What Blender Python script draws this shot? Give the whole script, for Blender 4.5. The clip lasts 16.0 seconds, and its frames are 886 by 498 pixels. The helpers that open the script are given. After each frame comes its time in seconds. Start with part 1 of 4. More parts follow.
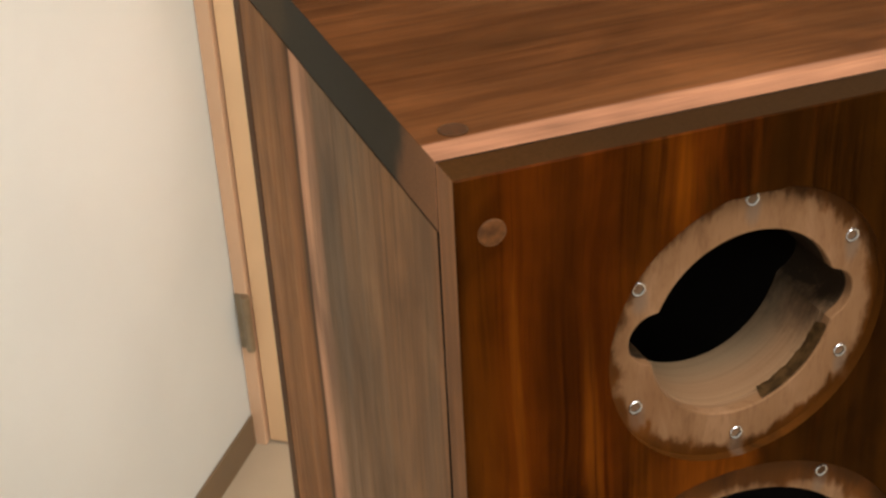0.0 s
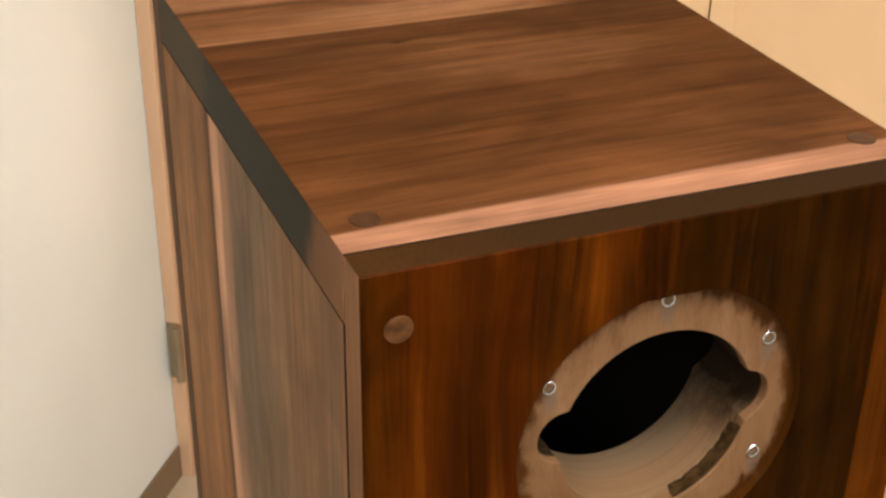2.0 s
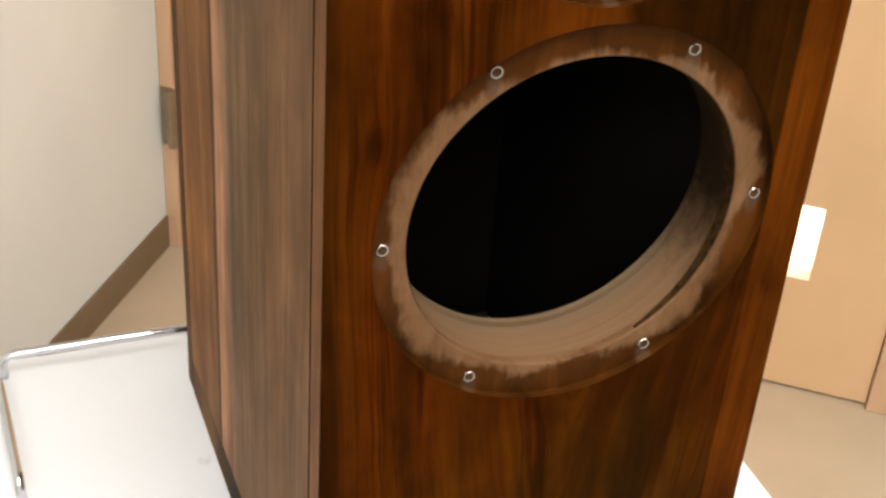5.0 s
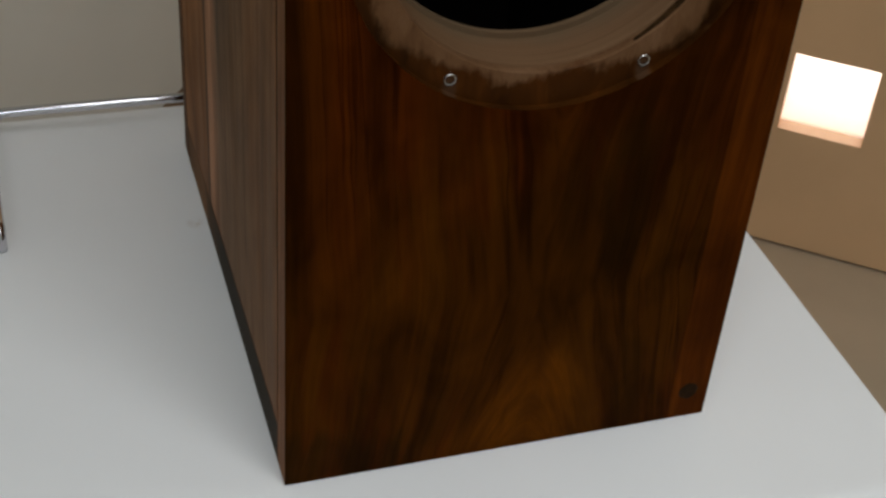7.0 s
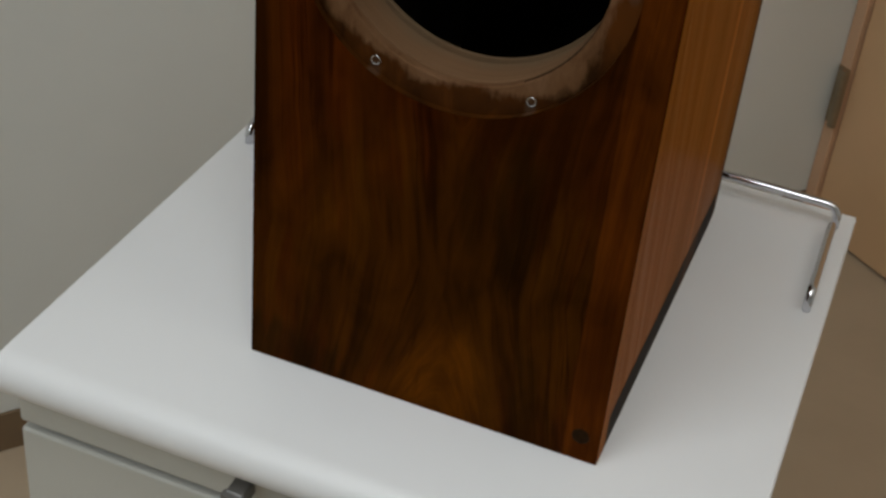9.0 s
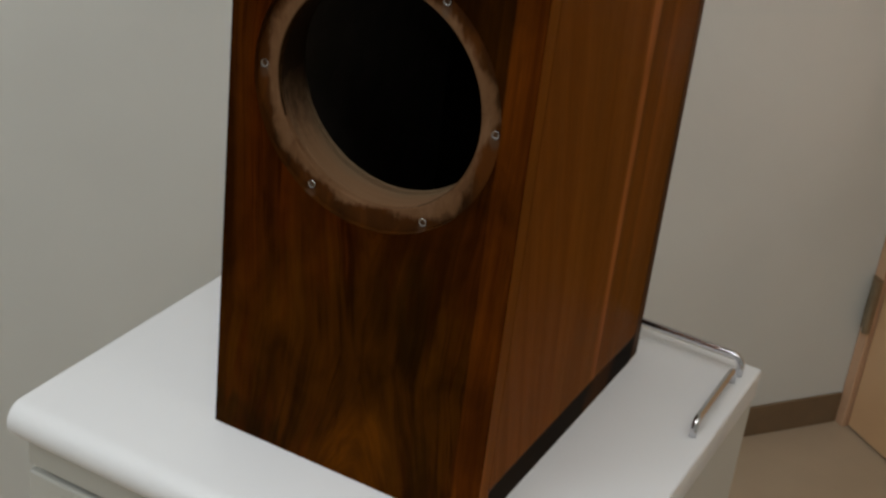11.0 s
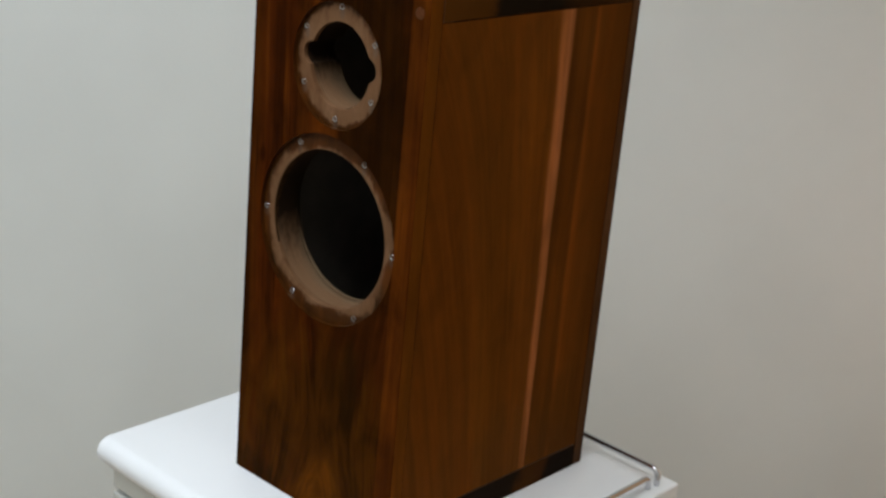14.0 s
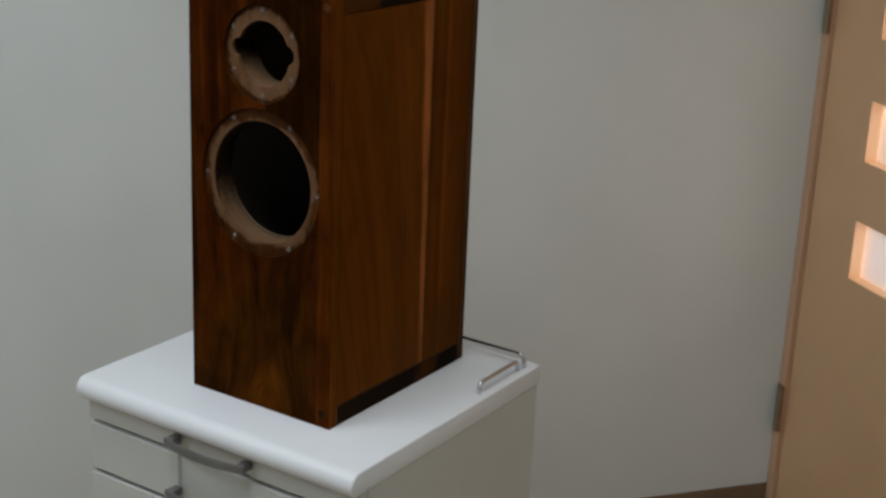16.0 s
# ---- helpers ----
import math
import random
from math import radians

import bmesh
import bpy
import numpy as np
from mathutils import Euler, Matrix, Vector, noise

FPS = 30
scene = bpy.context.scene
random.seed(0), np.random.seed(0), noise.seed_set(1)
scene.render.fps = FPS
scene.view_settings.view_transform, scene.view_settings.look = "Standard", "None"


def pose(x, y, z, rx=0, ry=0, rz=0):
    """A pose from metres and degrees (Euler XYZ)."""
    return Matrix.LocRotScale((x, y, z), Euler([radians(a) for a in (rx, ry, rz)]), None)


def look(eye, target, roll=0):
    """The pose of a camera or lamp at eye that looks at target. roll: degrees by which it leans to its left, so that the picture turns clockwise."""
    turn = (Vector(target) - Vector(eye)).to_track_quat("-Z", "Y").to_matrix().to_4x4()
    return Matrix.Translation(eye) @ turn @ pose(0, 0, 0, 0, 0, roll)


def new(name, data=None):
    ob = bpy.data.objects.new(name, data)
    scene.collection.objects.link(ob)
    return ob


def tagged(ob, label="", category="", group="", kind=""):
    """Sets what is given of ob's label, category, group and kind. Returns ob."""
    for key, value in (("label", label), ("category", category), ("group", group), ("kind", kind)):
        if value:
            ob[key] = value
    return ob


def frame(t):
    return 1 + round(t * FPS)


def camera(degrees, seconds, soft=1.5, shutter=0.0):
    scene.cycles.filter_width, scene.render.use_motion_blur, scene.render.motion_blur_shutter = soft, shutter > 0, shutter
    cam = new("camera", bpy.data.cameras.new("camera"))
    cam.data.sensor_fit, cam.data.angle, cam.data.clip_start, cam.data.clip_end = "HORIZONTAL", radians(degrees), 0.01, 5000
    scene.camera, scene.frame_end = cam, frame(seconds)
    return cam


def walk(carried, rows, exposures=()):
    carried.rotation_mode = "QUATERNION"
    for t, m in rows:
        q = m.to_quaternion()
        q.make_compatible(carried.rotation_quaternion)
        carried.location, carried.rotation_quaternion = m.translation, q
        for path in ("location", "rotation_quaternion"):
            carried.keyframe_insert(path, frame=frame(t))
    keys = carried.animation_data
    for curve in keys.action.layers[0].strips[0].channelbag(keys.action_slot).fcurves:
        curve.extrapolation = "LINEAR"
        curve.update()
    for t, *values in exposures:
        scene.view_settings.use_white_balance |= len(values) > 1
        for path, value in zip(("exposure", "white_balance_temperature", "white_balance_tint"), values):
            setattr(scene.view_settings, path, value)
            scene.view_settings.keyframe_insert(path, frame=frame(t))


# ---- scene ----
cam = camera(34.4, 16.0, soft=2.7)
PATH = [
    (0, (-0.137, -0.367, 1.532), (0.451, 1.26, 0.529), -3.0),
    (0.5, (-0.129, -0.355, 1.554), (0.497, 1.282, 0.589), -1.3),
    (0.8, (-0.126, -0.352, 1.557), (0.529, 1.305, 0.648), -0.6),
    (1, (-0.127, -0.35, 1.558), (0.55, 1.312, 0.676), -0.1),
    (1.3, (-0.124, -0.347, 1.558), (0.563, 1.309, 0.684), 0.2),
    (1.5, (-0.123, -0.346, 1.557), (0.569, 1.305, 0.665), 0.4),
    (2, (-0.118, -0.351, 1.545), (0.549, 1.264, 0.57), 0.7),
    (2.5, (-0.121, -0.369, 1.517), (0.533, 1.231, 0.511), 0.9),
    (3, (-0.123, -0.385, 1.497), (0.509, 1.205, 0.462), 1.1),
    (3.5, (-0.128, -0.397, 1.478), (0.505, 1.176, 0.417), 1.7),
    (4, (-0.135, -0.405, 1.456), (0.52, 1.142, 0.371), 2.7),
    (4.5, (-0.131, -0.427, 1.428), (0.504, 1.126, 0.34), 3.6),
    (5, (-0.133, -0.437, 1.405), (0.508, 1.095, 0.291), 4.2),
    (5.2, (-0.128, -0.442, 1.397), (0.498, 1.083, 0.265), 4.3),
    (7.5, (-0.075, -0.475, 1.302), (0.404, 1.026, 0.071), 4.8),
    (8, (0.044, -0.494, 1.308), (0.158, 1.077, 0.075), 6.4),
    (8.5, (0.194, -0.524, 1.323), (-0.107, 1.045, 0.12), 5.8),
    (8.7, (0.248, -0.555, 1.338), (-0.165, 1.003, 0.154), 6.1),
    (11, (0.524, -0.724, 1.42), (-0.255, 0.873, 0.502), 6.9),
    (11.5, (0.536, -0.717, 1.433), (-0.26, 0.88, 0.529), 7.2),
    (12, (0.604, -0.714, 1.452), (-0.319, 0.852, 0.618), 6.8),
    (12.5, (0.72, -0.665, 1.486), (-0.427, 0.783, 0.719), 6.4),
    (13, (0.807, -0.724, 1.508), (-0.385, 0.717, 0.799), 6.1),
    (13.5, (0.894, -0.8, 1.508), (-0.312, 0.646, 0.833), 5.8),
    (14, (1.011, -0.851, 1.524), (-0.238, 0.558, 0.849), 5.3),
    (14.5, (1.079, -0.942, 1.531), (-0.131, 0.504, 0.864), 4.4),
    (15, (1.141, -1.053, 1.536), (-0.015, 0.443, 0.884), 3.6),
    (15.5, (1.168, -1.155, 1.548), (0.076, 0.393, 0.906), 3.0),
    (16, (1.185, -1.248, 1.552), (0.149, 0.345, 0.929), 2.5),
]
EXPOSURES = [
    (0.0, 1.55, 7120, 12), (1.5, 1.6, 7120, 12), (3.0, 1.76, 7130, 12), (5.0, 1.65, 7000, 12), (5.8, 1.1, 6800, 11), (7.3, -0.2, 6550, 8), (8.7, -0.12, 6600, 8),
    (11.0, 0.05, 6650, 9), (12.0, 0.62, 6450, 10), (13.0, 0.95, 6300, 9), (14.0, 0.6, 6170, 8), (15.0, 0.15, 6130, 7), (16.0, 0.0, 6080, 7),
]
walk(cam, [(t, look(eye, target, roll)) for t, eye, target, roll in PATH], EXPOSURES)

# ---- light ----
world = bpy.data.worlds.new("world")
scene.world = world
world.use_nodes = True
world.node_tree.nodes["Background"].inputs[0].default_value = (0.8, 0.85, 1.0, 1)
world.node_tree.nodes["Background"].inputs[1].default_value = 0.3


def assumed_lamp(x, y, z, length, width, watts, turn, color=(0.955, 0.98, 1.0)):
    data = bpy.data.lights.new("assumed_lamp", "AREA")
    data.shape, data.size, data.size_y, data.energy, data.color = "RECTANGLE", length, width, watts, color
    ob = new("assumed_lamp", data)
    ob.matrix_world = pose(x, y, z, 0, 0, turn)
    return ob


ROOM_TURN = -37.9  # the door wall's heading against the loudspeaker's front
# Unseen lamps; the last two added to lift and tint door and wall.
assumed_lamp(0.30, -0.70, 2.47, 1.2, 0.5, 14.5, ROOM_TURN)
assumed_lamp(1.22, -0.16, 2.47, 1.2, 0.5, 4.2, ROOM_TURN, (0.99, 0.97, 0.925))
assumed_lamp(-0.72, -1.68, 2.47, 1.2, 0.5, 15, ROOM_TURN, (0.86, 0.935, 1.02))


# ---- materials ----
def material(name):
    mat = bpy.data.materials.new(name)
    mat.use_nodes = True
    return mat, mat.node_tree.nodes, mat.node_tree.links, mat.node_tree.nodes["Principled BSDF"]


def mapped(nodes, links, scale, coord="Object", turn=(0, 0, 0), shift=(0, 0, 0)):
    tc, mp = nodes.new("ShaderNodeTexCoord"), nodes.new("ShaderNodeMapping")
    mp.inputs["Scale"].default_value = scale
    mp.inputs["Rotation"].default_value = turn
    mp.inputs["Location"].default_value = shift
    links.new(tc.outputs[coord], mp.inputs["Vector"])
    return mp.outputs[0]


def noise_tex(nodes, links, vector, scale=1.0, detail=3.0, rough=0.55, distortion=0.0):
    n = nodes.new("ShaderNodeTexNoise")
    n.inputs["Scale"].default_value, n.inputs["Detail"].default_value = scale, detail
    n.inputs["Roughness"].default_value, n.inputs["Distortion"].default_value = rough, distortion
    links.new(vector, n.inputs["Vector"])
    return n.outputs["Fac"]


def calc(nodes, links, op, a, b=None, clamp=False):
    m = nodes.new("ShaderNodeMath")
    m.operation, m.use_clamp = op, clamp
    for n, v in enumerate((a, b)):
        if v is None:
            continue
        if isinstance(v, (int, float)):
            m.inputs[n].default_value = v
        else:
            links.new(v, m.inputs[n])
    return m.outputs[0]


def span(nodes, links, value, a, b, lo=0.0, hi=1.0):
    m = nodes.new("ShaderNodeMapRange")
    for key, v in zip(("From Min", "From Max", "To Min", "To Max"), (a, b, lo, hi)):
        m.inputs[key].default_value = v
    links.new(value, m.inputs["Value"])
    return m.outputs[0]


def ramp(nodes, links, value, stops):
    r = nodes.new("ShaderNodeValToRGB")
    r.color_ramp.interpolation = "EASE"
    el = r.color_ramp.elements
    el[0].position, el[0].color = stops[0][0], (*stops[0][1], 1)
    el[1].position, el[1].color = stops[-1][0], (*stops[-1][1], 1)
    for p, c in stops[1:-1]:
        el.new(p).color = (*c, 1)
    links.new(value, r.inputs[0])
    return r.outputs[0]


def mix(nodes, links, kind, fac, a, b):
    m = nodes.new("ShaderNodeMix")
    m.data_type, m.blend_type = "RGBA", kind
    for sock, v in ((m.inputs[0], fac), (m.inputs[6], a), (m.inputs[7], b)):
        if isinstance(v, (int, float)):
            sock.default_value = v
        elif isinstance(v, tuple):
            sock.default_value = (*v, 1)
        else:
            links.new(v, sock)
    return m.outputs[2]


def bump(nodes, links, bsdf, height, strength, distance):
    b = nodes.new("ShaderNodeBump")
    b.inputs["Strength"].default_value, b.inputs["Distance"].default_value = strength, distance
    links.new(height, b.inputs["Height"])
    links.new(b.outputs[0], bsdf.inputs["Normal"])


DEEP = 0.0038  # how far the driver seats lie below the front
DARK, MID, RED = (0.014, 0.005, 0.0012), (0.033, 0.0088, 0.0009), (0.050, 0.0122, 0.0010)


def wood(name, cross, along, start, end, stops, seed=0.0, rough=0.36, streak=0.55, wave=0.35, wander=0.006, figure=(40, 3.0), arch=None, knots=(), glow=0.3, spec=0.5, ior=1.12, taper=None, dusk=None, cloudy=(0.78, 1.22), sheen=0.0,
         patches=(), veins=0.0, strip=None):
    """Oiled hardwood. cross, along: axis numbers of the board's width and of its grain; start, end: the board's edges
    on the width axis.
    arch: centre of a cathedral figure, how steep it is, and the heights of its foot, its widest point and its end.
    knots: places and sizes.
    patches: soft-edged differences in the heartwood, and some painted-in reflections (place across, place along, half
    width, half length, colour, amount).
    veins: how dark the fine growth lines are. strip: a glued-on edge strip (its border on the width axis, its colour).
    taper: a border on the width axis, and the factors at two heights by which the figure before it narrows. dusk:
    colour and amount of long greyish patches."""
    mat, nodes, links, bsdf = material(name)
    tc, sep = nodes.new("ShaderNodeTexCoord"), nodes.new("ShaderNodeSeparateXYZ")
    links.new(tc.outputs["Object"], sep.inputs[0])
    c, a, t = (sep.outputs[n] for n in (cross, along, 3 - cross - along))

    def do(op, x, y=None, clamp=False):
        return calc(nodes, links, op, x, y, clamp)

    def vector(across, cs, as_, off=0.0, side=None):
        v = nodes.new("ShaderNodeCombineXYZ")
        links.new(do("MULTIPLY_ADD", across, cs), v.inputs[0])
        v.inputs[0].links[0].from_node.inputs[2].default_value = seed + off
        links.new(do("MULTIPLY", a, as_), v.inputs[1])
        links.new(do("MULTIPLY_ADD", side or t, cs), v.inputs[2])
        v.inputs[2].links[0].from_node.inputs[2].default_value = seed * 1.3 - off
        return v.outputs[0]

    drift = noise_tex(nodes, links, vector(c, 14, 3.2), 1.0, 2.0)
    u = do("ADD", c, span(nodes, links, drift, 0.3, 0.7, -wander, wander))
    if taper:
        border, h0, f0, h1, f1 = taper
        off = do("SUBTRACT", u, border)
        before = do("MINIMUM", off, 0.0)
        u = do("ADD", do("ADD", border, do("MAXIMUM", off, 0.0)), do("MULTIPLY", before, span(nodes, links, a, h0, h1, f0, f1)))
    base = ramp(nodes, links, span(nodes, links, u, start, end), stops)
    q = u
    if dusk:
        patch = span(nodes, links, noise_tex(nodes, links, vector(c, 30, 5.5, 23.0), 1.0, 3.0, 0.55, 0.6), 0.44, 0.62)
        base = mix(nodes, links, "MIX", do("MULTIPLY", patch, dusk[1]), base, dusk[0])
    third = t
    if arch:
        mid, steep, foot, peak, end = arch
        off = do("SUBTRACT", u, mid)
        rise = span(nodes, links, a, foot, peak, 0.0, 1.0)
        fall = span(nodes, links, a, peak, end, 1.0, 0.0)
        swell = do("MULTIPLY", do("MULTIPLY", rise, fall), steep)
        r = do("SQRT", do("ADD", do("ADD", do("MULTIPLY", off, off), swell), 0.00008))
        straight = do("SQRT", do("ADD", do("MULTIPLY", off, off), 0.00001))
        q = do("ADD", do("MULTIPLY", r, 0.6), do("MULTIPLY", straight, 0.55))
        q = do("ADD", q, span(nodes, links, noise_tex(nodes, links, vector(c, 18, 9, 31.0), 1.0, 2.0), 0.3, 0.7, -0.0025, 0.0025))
        third = do("ADD", t, do("MULTIPLY", u, 0.22))
    if patches:
        edge_noise = span(nodes, links, noise_tex(nodes, links, vector(q, 120, 16, 41.0), 1.0, 4.0, 0.6), 0.3, 0.7, -0.5, 0.5)
    for pc, pa, hw, hl, tint, amount in patches:
        dx, dz = do("DIVIDE", do("SUBTRACT", u, pc), hw), do("DIVIDE", do("SUBTRACT", a, pa), hl)
        far = do("ADD", do("ADD", do("MULTIPLY", dx, dx), do("MULTIPLY", dz, dz)), edge_noise)
        soft_edge = nodes.new("ShaderNodeMapRange")
        soft_edge.interpolation_type = "SMOOTHSTEP"
        for key, v in zip(("From Min", "From Max", "To Min", "To Max"), (0.1, 1.1, amount, 0.0)):
            soft_edge.inputs[key].default_value = v
        links.new(far, soft_edge.inputs["Value"])
        base = mix(nodes, links, "MIX", soft_edge.outputs[0], base, tint)
    for kc, ka, size in knots:
        dx, dz = do("SUBTRACT", c, kc), do("MULTIPLY", do("SUBTRACT", a, ka), 0.45)
        far = do("SQRT", do("ADD", do("MULTIPLY", dx, dx), do("MULTIPLY", dz, dz)))
        near = span(nodes, links, far, 0.0, size * 3, 1.0, 0.0)
        q = do("ADD", q, do("MULTIPLY", do("MULTIPLY", near, near), size * 1.2))
        base = mix(nodes, links, "MULTIPLY", do("MULTIPLY", span(nodes, links, far, size * 0.4, size * 1.4, 1.0, 0.0), 0.75), base, (0.25, 0.22, 0.22))
    slow = noise_tex(nodes, links, vector(q, figure[0], figure[1], 3.1, third), 1.0, 4.0, 0.55, 0.9)
    dark = span(nodes, links, slow, 0.48, 0.66)
    base = mix(nodes, links, "MULTIPLY", do("MULTIPLY", dark, streak), base, (0.22, 0.20, 0.22))
    light = span(nodes, links, noise_tex(nodes, links, vector(q, figure[0] * 2.6, figure[1] * 0.9, 11.3, third), 1.0, 3.0, 0.55, 0.4), 0.54, 0.72)
    base = mix(nodes, links, "MULTIPLY", do("MULTIPLY", light, glow), base, (2.6, 2.5, 2.3))
    wv = nodes.new("ShaderNodeTexWave")
    wv.wave_type, wv.bands_direction, wv.wave_profile = "BANDS", "X", "SIN"
    wv.inputs["Scale"].default_value, wv.inputs["Distortion"].default_value = 1.0, 7.0
    wv.inputs["Detail"].default_value, wv.inputs["Detail Scale"].default_value = 3.0, 0.9
    links.new(vector(q, 17, 2.0, 7.7), wv.inputs["Vector"])
    base = mix(nodes, links, "MULTIPLY", do("MULTIPLY", span(nodes, links, wv.outputs["Fac"], 0.5, 0.95), wave), base, (0.42, 0.36, 0.34))
    if veins:
        ring = noise_tex(nodes, links, vector(q, figure[0] * 1.7, figure[1] * 0.6, 53.0, third), 1.0, 3.0, 0.5, 0.3)
        thin = span(nodes, links, do("ABSOLUTE", do("SUBTRACT", ring, 0.5)), 0.0, 0.035, 1.0, 0.0)
        thick = span(nodes, links, noise_tex(nodes, links, vector(c, 30, 9, 61.0), 1.0, 2.0), 0.38, 0.62)
        base = mix(nodes, links, "MULTIPLY", do("MULTIPLY", do("MULTIPLY", thin, thick), veins), base, (0.30, 0.26, 0.28))
    if strip:
        beyond = span(nodes, links, do("ADD", c, span(nodes, links, noise_tex(nodes, links, vector(c, 60, 22, 81.0), 1.0, 2.0), 0.3, 0.7, -0.0006, 0.0006)), strip[0] - 0.0005, strip[0] + 0.0005, 0.0, 0.88)
        inside = noise_tex(nodes, links, vector(c, 190, 5, 71.0), 1.0, 3.0, 0.5, 0.3)
        own = mix(nodes, links, "MULTIPLY", span(nodes, links, inside, 0.42, 0.66), strip[1], (0.62, 0.55, 0.52))
        base = mix(nodes, links, "MIX", beyond, base, own)
        joint = span(nodes, links, do("ABSOLUTE", do("SUBTRACT", c, strip[0])), 0.0002, 0.0006, 0.25, 0.0)
        base = mix(nodes, links, "MULTIPLY", joint, base, (0.3, 0.27, 0.27))
    fine = noise_tex(nodes, links, vector(q, 420, 14, 1.7), 1.0, 5.0, 0.65)
    tone = span(nodes, links, fine, 0.3, 0.7, 0.82, 1.18)
    grey = nodes.new("ShaderNodeCombineColor")
    for n in range(3):
        links.new(tone, grey.inputs[n])
    base = mix(nodes, links, "MULTIPLY", 1.0, base, grey.outputs[0])
    cloud = span(nodes, links, noise_tex(nodes, links, vector(c, 26, 13, 17.0), 1.0, 3.0, 0.6, 0.5), 0.3, 0.7, *cloudy)
    puff = nodes.new("ShaderNodeCombineColor")
    for n in range(3):
        links.new(cloud, puff.inputs[n])
    base = mix(nodes, links, "MULTIPLY", 1.0, base, puff.outputs[0])
    pores = span(nodes, links, noise_tex(nodes, links, vector(c, 1500, 38, 5.3), 1.0, 2.0), 0.60, 0.70)
    base = mix(nodes, links, "MULTIPLY", do("MULTIPLY", pores, 0.3), base, (0.4, 0.34, 0.3))
    links.new(base, bsdf.inputs["Base Color"])
    bsdf.inputs["Specular IOR Level"].default_value, bsdf.inputs["IOR"].default_value = spec, ior
    bsdf.inputs["Sheen Weight"].default_value, bsdf.inputs["Sheen Roughness"].default_value = sheen, 0.5
    bsdf.inputs["Sheen Tint"].default_value = (0.9, 0.29, 0.03, 1)
    links.new(span(nodes, links, slow, 0.3, 0.75, rough - 0.05, rough + 0.10), bsdf.inputs["Roughness"])
    bump(nodes, links, bsdf, do("SUBTRACT", fine, pores), 0.12, 0.0006)
    return mat


# OLIVE puts the worktop's dull reflection into the low front's colour.
OLIVE, UMBER, AMBER = (0.056, 0.0176, 0.0010), (0.0125, 0.0052, 0.0006), (0.092, 0.0262, 0.0011)
FRONT_WOOD = wood("front_wood", 0, 2, 0.0, 0.22, [
    (0.0, MID), (0.04, RED), (0.10, (0.05580, 0.01153, 0.00090)), (0.17, (0.03240, 0.00715, 0.00069)), (0.22, (0.05760, 0.01196, 0.00090)), (0.30, RED), (0.42, (0.05040, 0.01035, 0.00083)), (0.55, (0.03870, 0.00860, 0.00069)),
    (0.66, (0.03060, 0.00729, 0.00062)), (0.80, (0.02700, 0.00671, 0.00062)), (0.90, (0.03780, 0.00860, 0.00076)), (1.0, (0.04608, 0.01021, 0.00089))],
    2.0, streak=0.52, wave=0.16, wander=0.004, arch=(0.122, 0.0040, 0.795, 0.900, 1.10), figure=(46, 2.4), knots=((0.020, 1.139, 0.004),), glow=0.16, ior=1.05, cloudy=(0.58, 1.40), veins=0.68, strip=(0.199, (0.078, 0.0195, 0.0017)),
    patches=(
        (0.152, 1.275, 0.072, 0.165, (0.0165, 0.0051, 0.0005), 0.92), (0.174, 1.140, 0.036, 0.125, (0.0190, 0.0058, 0.0006), 0.85), (0.110, 0.880, 0.150, 0.120, OLIVE, 0.75),
        (0.158, 0.945, 0.014, 0.058, UMBER, 0.75), (0.134, 0.955, 0.009, 0.042, UMBER, 0.40), (0.122, 0.822, 0.028, 0.052, AMBER, 0.85), (0.171, 0.830, 0.011, 0.050, UMBER, 0.40),
        (0.024, 0.950, 0.018, 0.060, (0.060, 0.0145, 0.0010), 0.6), (0.012, 0.810, 0.060, 0.024, (0.018, 0.0080, 0.0014), 0.6), (0.0215, 1.225, 0.0022, 0.090, (0.088, 0.0229, 0.0023), 0.48),
        (0.047, 1.190, 0.0030, 0.080, (0.092, 0.0234, 0.0022), 0.60), (0.083, 1.310, 0.0050, 0.045, (0.092, 0.0225, 0.0016), 0.55), (0.094, 1.183, 0.026, 0.022, (0.095, 0.0229, 0.0020), 0.65)))
# Lifted pale: the board's grey sheen at grazing view is in the colour.
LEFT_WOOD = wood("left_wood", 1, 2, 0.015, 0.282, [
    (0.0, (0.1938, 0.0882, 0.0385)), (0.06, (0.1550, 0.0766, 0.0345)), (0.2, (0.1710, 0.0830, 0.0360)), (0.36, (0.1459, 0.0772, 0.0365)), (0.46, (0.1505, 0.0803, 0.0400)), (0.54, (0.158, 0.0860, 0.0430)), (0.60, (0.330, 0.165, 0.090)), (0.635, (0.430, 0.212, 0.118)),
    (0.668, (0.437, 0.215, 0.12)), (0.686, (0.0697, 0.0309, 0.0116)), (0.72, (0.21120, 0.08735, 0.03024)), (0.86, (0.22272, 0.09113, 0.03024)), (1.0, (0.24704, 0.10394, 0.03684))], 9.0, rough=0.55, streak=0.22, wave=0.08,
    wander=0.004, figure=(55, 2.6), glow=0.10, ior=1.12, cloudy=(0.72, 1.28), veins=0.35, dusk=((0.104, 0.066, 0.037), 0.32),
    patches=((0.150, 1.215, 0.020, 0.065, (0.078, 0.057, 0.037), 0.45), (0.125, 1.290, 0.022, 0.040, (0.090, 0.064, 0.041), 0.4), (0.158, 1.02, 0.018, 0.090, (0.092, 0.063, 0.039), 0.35)))
